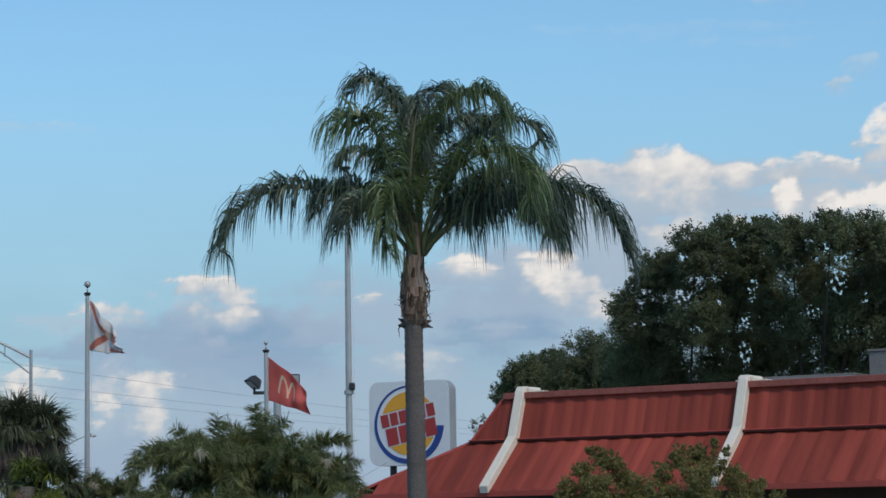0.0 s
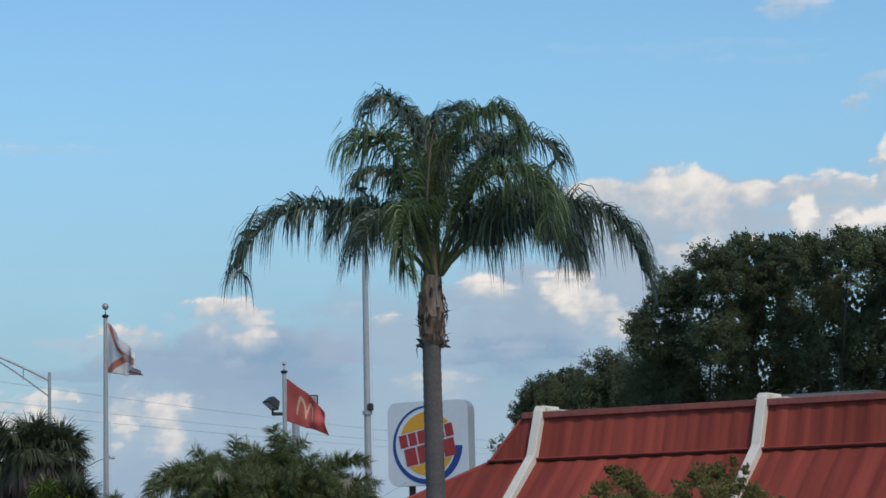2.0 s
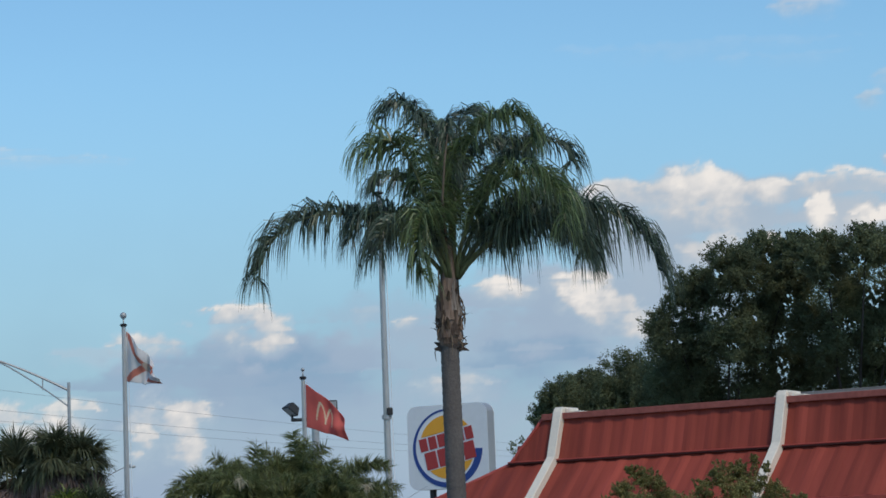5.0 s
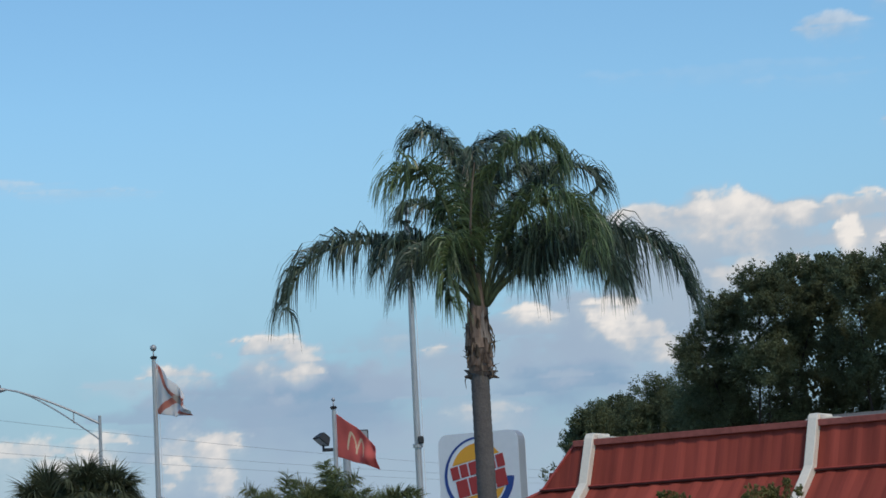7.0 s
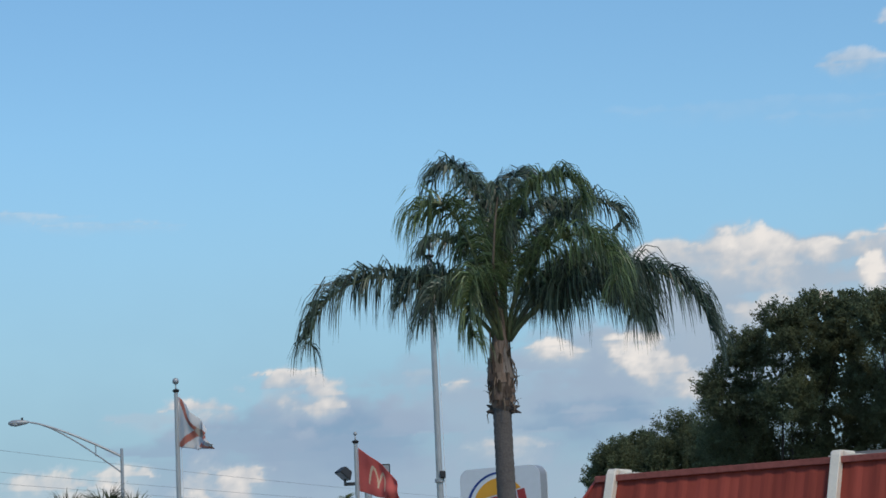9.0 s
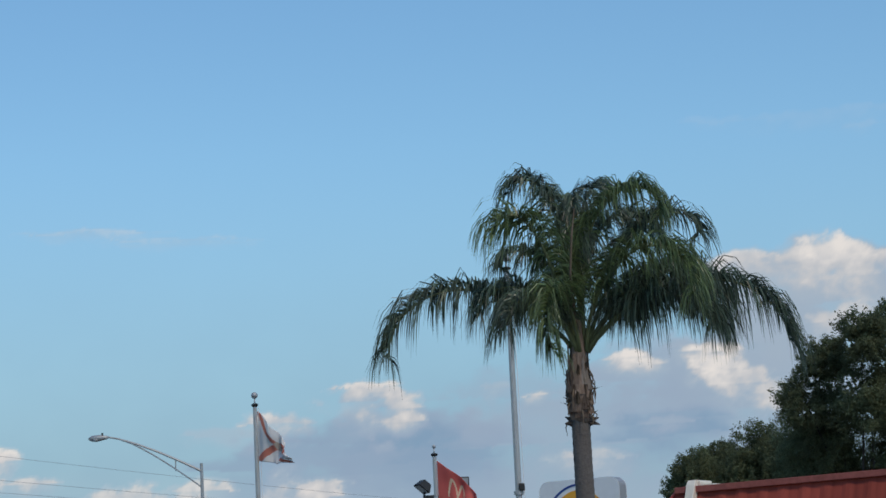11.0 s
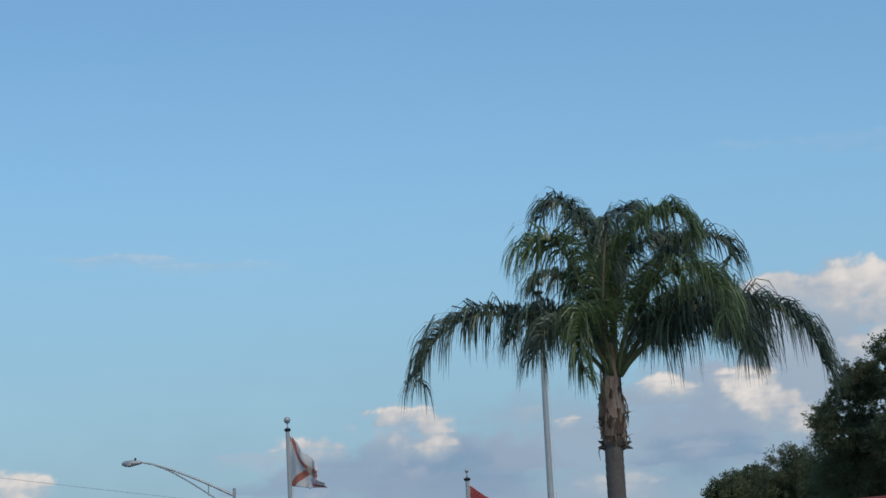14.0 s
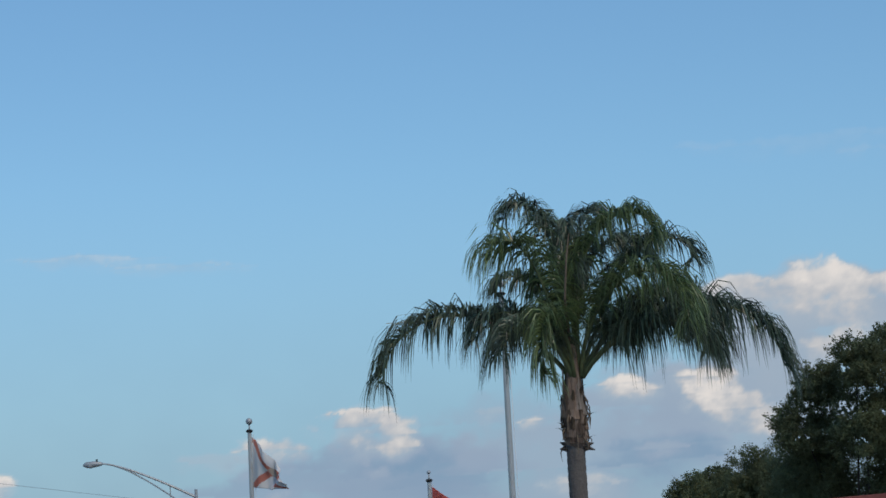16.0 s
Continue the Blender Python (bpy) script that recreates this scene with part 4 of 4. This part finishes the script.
def fan_palm(at, height, size, count, seed, fresh=0, dead=10):
    rng = np.random.default_rng(seed)
    p = thing("fan_palm", at, "shaggy fan palm with dark green leaves and dead skirt", "palm tree", "fan palms")
    part("trunk", pole(0, height, 0.2, 0.17), M["palm_trunk"], p, "rough palm trunk", smooth=True)
    total = count + dead
    for k in range(total):
        is_dead = k >= count
        az = rng.uniform(0, 2 * math.pi)
        el = math.radians(rng.uniform(-82, -15) if is_dead else rng.uniform(-20, 88))
        d = np.array([math.cos(az) * math.cos(el), math.sin(az) * math.cos(el), math.sin(el)])
        st = size * rng.uniform(0.40, 0.6)
        c0 = np.array([0, 0, height])
        hub = c0 + d * st + np.array([0, 0, -0.10 * st])
        stem_mat = M["dead_leaf"] if is_dead else M["rachis"]
        ob = part("leaf", tube(bmesh.new(), [tuple(c0 + d * 0.1), tuple(c0 + d * st * 0.55), tuple(hub)], [0.02, 0.016, 0.01], 5), stem_mat, p)
        n = 76
        side = unit(np.cross(d, [0, 0, 1.0]) + 1e-6)
        upv = np.cross(side, d)
        ang = np.linspace(-1.7, 1.7, n) + rng.normal(0, 0.11, n)
        D0 = unit(np.cos(ang)[:, None] * d + np.sin(ang)[:, None] * side + (0.25 * np.abs(np.sin(ang)) + rng.normal(0, 0.06, n))[:, None] * upv)
        ln = size * (0.60 + 0.14 * np.cos(ang)) * rng.uniform(0.55, 1.12, n)
        wd = unit(np.cross(D0, upv))
        V, F = strips(np.repeat(hub[None], n, 0), D0, ln, np.full(n, 0.036), wd, (0.95 if is_dead else 0.36) * rng.uniform(0.4, 1.8) * rng.uniform(0.5, 1.6, n))
        part_np("foliage", V, F, M["fan_dead"] if is_dead else (M["fan_fresh"] if k < fresh else M["fan_leaf"]), ob, kind="stuff")


fan_palm((-9.95, 58.0, 0), 4.48, 0.95, 30, 21, 0, 48)
fan_palm((-9.42, 58.4, 0), 4.40, 0.84, 26, 25, 0, 44)
fan_palm((-10.95, 58.6, 0), 4.15, 1.1, 34, 22, 0, 44)
fan_palm((-8.85, 57.0, 0), 3.05, 0.9, 24, 23, 5, 10)
fan_palm((-9.4, 56.5, 0), 3.1, 0.8, 16, 24, 8, 8)


# ---- broad-leaved trees ----
def leafy(rng, lumps, count, size, knots=40):
    """Leaf blades in loose clumps that crowd round each lump (x, y, z, r), with sprigs that stand out of it."""
    L = np.array(lumps)
    d = unit(rng.normal(0, 1, (len(L), knots, 3)))
    K = L[:, None, :3] + d * (L[:, 3] * 0.74)[:, None, None] * rng.uniform(0.45, 0.97, (len(L), knots, 1))
    KR = L[:, 3][:, None] * rng.uniform(0.18, 0.40, (len(L), knots))
    stretch = rng.uniform(0.6, 1.5, (len(L), knots, 3)) * np.array([1.1, 1.1, 0.8])
    K, KR, stretch = K.reshape(-1, 3), KR.reshape(-1), stretch.reshape(-1, 3)
    who = rng.choice(len(K), count, p=KR ** 2 / (KR ** 2).sum())
    d = unit(rng.normal(0, 1, (count, 3)))
    c = K[who] + d * stretch[who] * (KR[who] * rng.random(count) ** 0.55)[:, None]
    # sprigs: leaves strung along short twigs that point out and up
    m = count // 5
    twigs = max(60, m // 34)
    at = rng.integers(0, len(L), twigs)
    out = unit(rng.normal(0, 1, (twigs, 3)) + np.array([0, 0, 0.5]))
    foot = L[at, :3] + out * (L[at, 3] * rng.uniform(0.62, 0.84, twigs))[:, None]
    way = unit(out + 0.5 * rng.normal(0, 1, (twigs, 3)) + np.array([0, 0, 0.3])) * (L[at, 3] * rng.uniform(0.18, 0.42, twigs))[:, None]
    tw = rng.integers(0, twigs, m)
    c[:m] = foot[tw] + way[tw] * rng.random(m)[:, None] + rng.normal(0, 1, (m, 3)) * (L[at[tw], 3] * 0.045)[:, None]
    # blades lie across the way out of their clump, so that each clump has a lit top and a dark underside
    nn = unit(d + 0.55 * rng.normal(0, 1, (count, 3)) + np.array([0, 0, 0.45]))
    a = unit(np.cross(nn, rng.normal(0, 1, (count, 3))))
    b = np.cross(nn, a)
    s = (size * rng.uniform(0.6, 1.3, count))[:, None]
    V = np.stack([c - a * s, c + b * s * 0.5 + nn * s * 0.12, c + a * s, c - b * s * 0.5 + nn * s * 0.12], 1).reshape(-1, 3)
    k = np.arange(count)[:, None] * 4
    F = np.concatenate([k + np.array([[0, 1, 2]]), k + np.array([[0, 2, 3]])], 0)
    return V, F


# thin places in the crowns where the sky shows between limbs: x, z, half width, half height at 89 m
GAPS = [(6.74, 9.37, 0.4, 0.18), (8.54, 10.28, 0.4, 0.34), (8.98, 9.13, 0.24, 0.16), (11.01, 10.67, 0.22, 0.56), (10.74, 9.51, 0.18, 0.3), (10.67, 8.24, 0.26, 0.6), (13.09, 9.76, 0.4, 0.3),
        (13.48, 11.91, 0.22, 0.32), (14.03, 10.75, 0.44, 0.48), (10.35, 12.28, 0.16, 0.26), (14.17, 8.97, 0.28, 0.32), (14.98, 10.2, 0.18, 0.24), (9.75, 10.11, 0.18, 0.14), (8.53, 11.78, 0.18, 0.16)]


def thin_out(rng, V, at):
    """Drop most leaves that stand in a thin place; the rest stay."""
    if at[1] < 80 or at[1] > 100:
        return V
    leaf = V.reshape(-1, 4, 3)
    c = leaf.mean(1) + np.array(at)
    x, z = c[:, 0] - 0.12 * (c[:, 1] - 89), c[:, 2] - 0.09 * (c[:, 1] - 89)
    keep = np.ones(len(c), bool)
    mesh = np.sin(31 * x + 9 * z) + np.sin(21 * z - 13 * x + 1) * 0.8 + np.sin(17 * x + 13 * z + 2) * 0.7 + np.sin(53 * x + 37 * z) * 0.4
    mesh = mesh / 1.6
    for gx, gz, rx, rz in GAPS:
        d = np.sqrt(((x - gx) / rx) ** 2 + ((z - gz) / rz) ** 2) * 1.05
        keep &= (d > 1.15 + 0.35 * mesh) | (mesh > 0.35 - 0.5 * (1.2 - d)) | (rng.random(len(c)) < 0.03)
    return leaf[keep].reshape(-1, 3)


def broad_tree(name, at, lumps, trunk_top, count, size, leaf, label, category, seed, r=0.3, group=""):
    rng = np.random.default_rng(seed)
    t = thing(name, at, label, category, group)
    b = bmesh.new()
    tube(b, [(0, 0, 0), (0.03, 0, trunk_top * 0.5), (0, 0.02, trunk_top)], [r * 1.4, r, r * 0.8], 12)
    part("trunk", b, M["bark"], t, smooth=True)
    for x, y, z, rad in lumps:
        e = Vector((x, y, z))
        s0 = Vector((0, 0, trunk_top * 0.95))
        mid = s0.lerp(e, 0.5) + Vector((rng.uniform(-0.2, 0.2), rng.uniform(-0.2, 0.2), 0.25)) * rad
        part("limb", tube(bmesh.new(), [tuple(s0), tuple(mid), tuple(e)], [r * 0.2, r * 0.13, r * 0.06], 7), M["bark"], t, smooth=True)
    V, F = leafy(rng, lumps, count, size)
    V = thin_out(rng, V, at)
    F = F[F.max(1) < len(V)]
    part_np("crown", V, F, leaf, t, kind="stuff")
    return t


broad_tree("broadleaf_tree", (8.81, 94.00, 0), [(-1.76, -3.20, 9.84, 1.27), (-1.04, -3.60, 11.23, 1.06), (0.13, -5.36, 11.79, 1.16), (1.52, -3.88, 12.47, 0.93),
            (0.40, -4.20, 9.71, 1.72), (-1.26, -1.60, 8.31, 1.77), (2.19, -3.00, 10.62, 1.64), (1.64, -1.80, 8.46, 1.87),
            (-0.56, -0.40, 7.12, 1.89), (2.50, -5.08, 12.51, 0.68), (2.17, -5.00, 11.43, 1.00), (-1.93, 0.60, 8.27, 1.28)],
           4.0, 230000, 0.052, M["oak_leaf"], "large dark green broadleaf tree with dense uneven crown", "tree", 31, 0.32)
broad_tree("broadleaf_tree", (13.56, 92.00, 0), [(-1.51, -5.64, 11.75, 1.09), (-0.34, -6.92, 11.85, 1.07), (1.19, -5.88, 11.82, 1.12), (2.59, -4.60, 11.62, 1.36),
            (-0.24, -3.40, 10.75, 1.20), (1.69, -3.20, 10.54, 1.32), (-1.25, -3.20, 9.57, 1.70), (0.75, -3.20, 9.54, 1.90),
            (2.78, -3.00, 9.33, 1.80), (-1.33, -0.40, 7.97, 1.44), (0.62, -1.00, 7.49, 1.84), (2.90, -0.80, 7.26, 1.85)],
           4.0, 230000, 0.052, M["oak_leaf"], "large dark green broadleaf tree with gaps showing sky", "tree", 32, 0.34)
broad_tree("broadleaf_tree", (4.41, 99.00, 0), [(-1.28, -0.90, 8.08, 1.00), (-0.19, 0.80, 8.53, 0.90), (1.14, -1.60, 8.80, 1.16), (0.25, -1.40, 7.41, 1.32),
            (-1.87, -0.20, 7.34, 0.86), (1.95, -0.60, 7.66, 1.33)],
           3.0, 130000, 0.046, M["oak_leaf"], "smaller dark green broadleaf tree with rounded crown", "tree", 33, 0.22)
broad_tree("distant_tree", (1.85, 140.00, 0), [(-0.30, 0.00, 8.38, 0.35), (0.27, 0.00, 8.69, 0.28), (-0.05, 0.00, 7.97, 0.38)],
           4.5, 260, 0.070, M["oak_leaf"], "sparse distant tree top", "tree", 34, 0.10)
broad_tree("shrub_tree", (2.89, 48.00, 0), [(0.04, 0.00, 3.24, 0.24), (-0.31, 0.00, 3.00, 0.26), (0.30, 0.20, 3.14, 0.26), (0.52, 0.30, 2.84, 0.33),
            (-0.06, -0.30, 2.72, 0.39), (-0.58, 0.00, 2.65, 0.26), (0.76, 0.00, 2.59, 0.35), (-0.64, 0.00, 2.42, 0.32),
            (0.00, 0.00, 2.30, 0.54), (0.54, 0.00, 2.24, 0.54), (-0.14, 0.00, 3.40, 0.11)],
           1.6, 34000, 0.023, M["shrub_leaf"], "olive green shrubby tree in front of the roof", "tree", 35, 0.07)
broad_tree("shrub_tree", (4.72, 47.00, 0), [(-0.67, 0.00, 2.95, 0.25), (-0.34, 0.00, 3.19, 0.27), (-0.01, 0.20, 3.26, 0.25), (0.25, 0.00, 3.04, 0.32),
            (0.65, 0.00, 2.77, 0.32), (-0.12, -0.30, 2.78, 0.40), (1.06, 0.00, 2.58, 0.27), (-0.73, 0.00, 2.58, 0.36),
            (0.30, 0.00, 3.46, 0.11), (0.50, 0.00, 3.30, 0.11), (0.11, 0.00, 2.31, 0.58), (0.74, 0.00, 2.25, 0.48),
            (1.43, 0.00, 2.45, 0.17), (-0.47, 0.00, 2.27, 0.48)],
           1.6, 38000, 0.023, M["shrub_leaf"], "olive green shrubby tree with thin twigs", "tree", 36, 0.07)
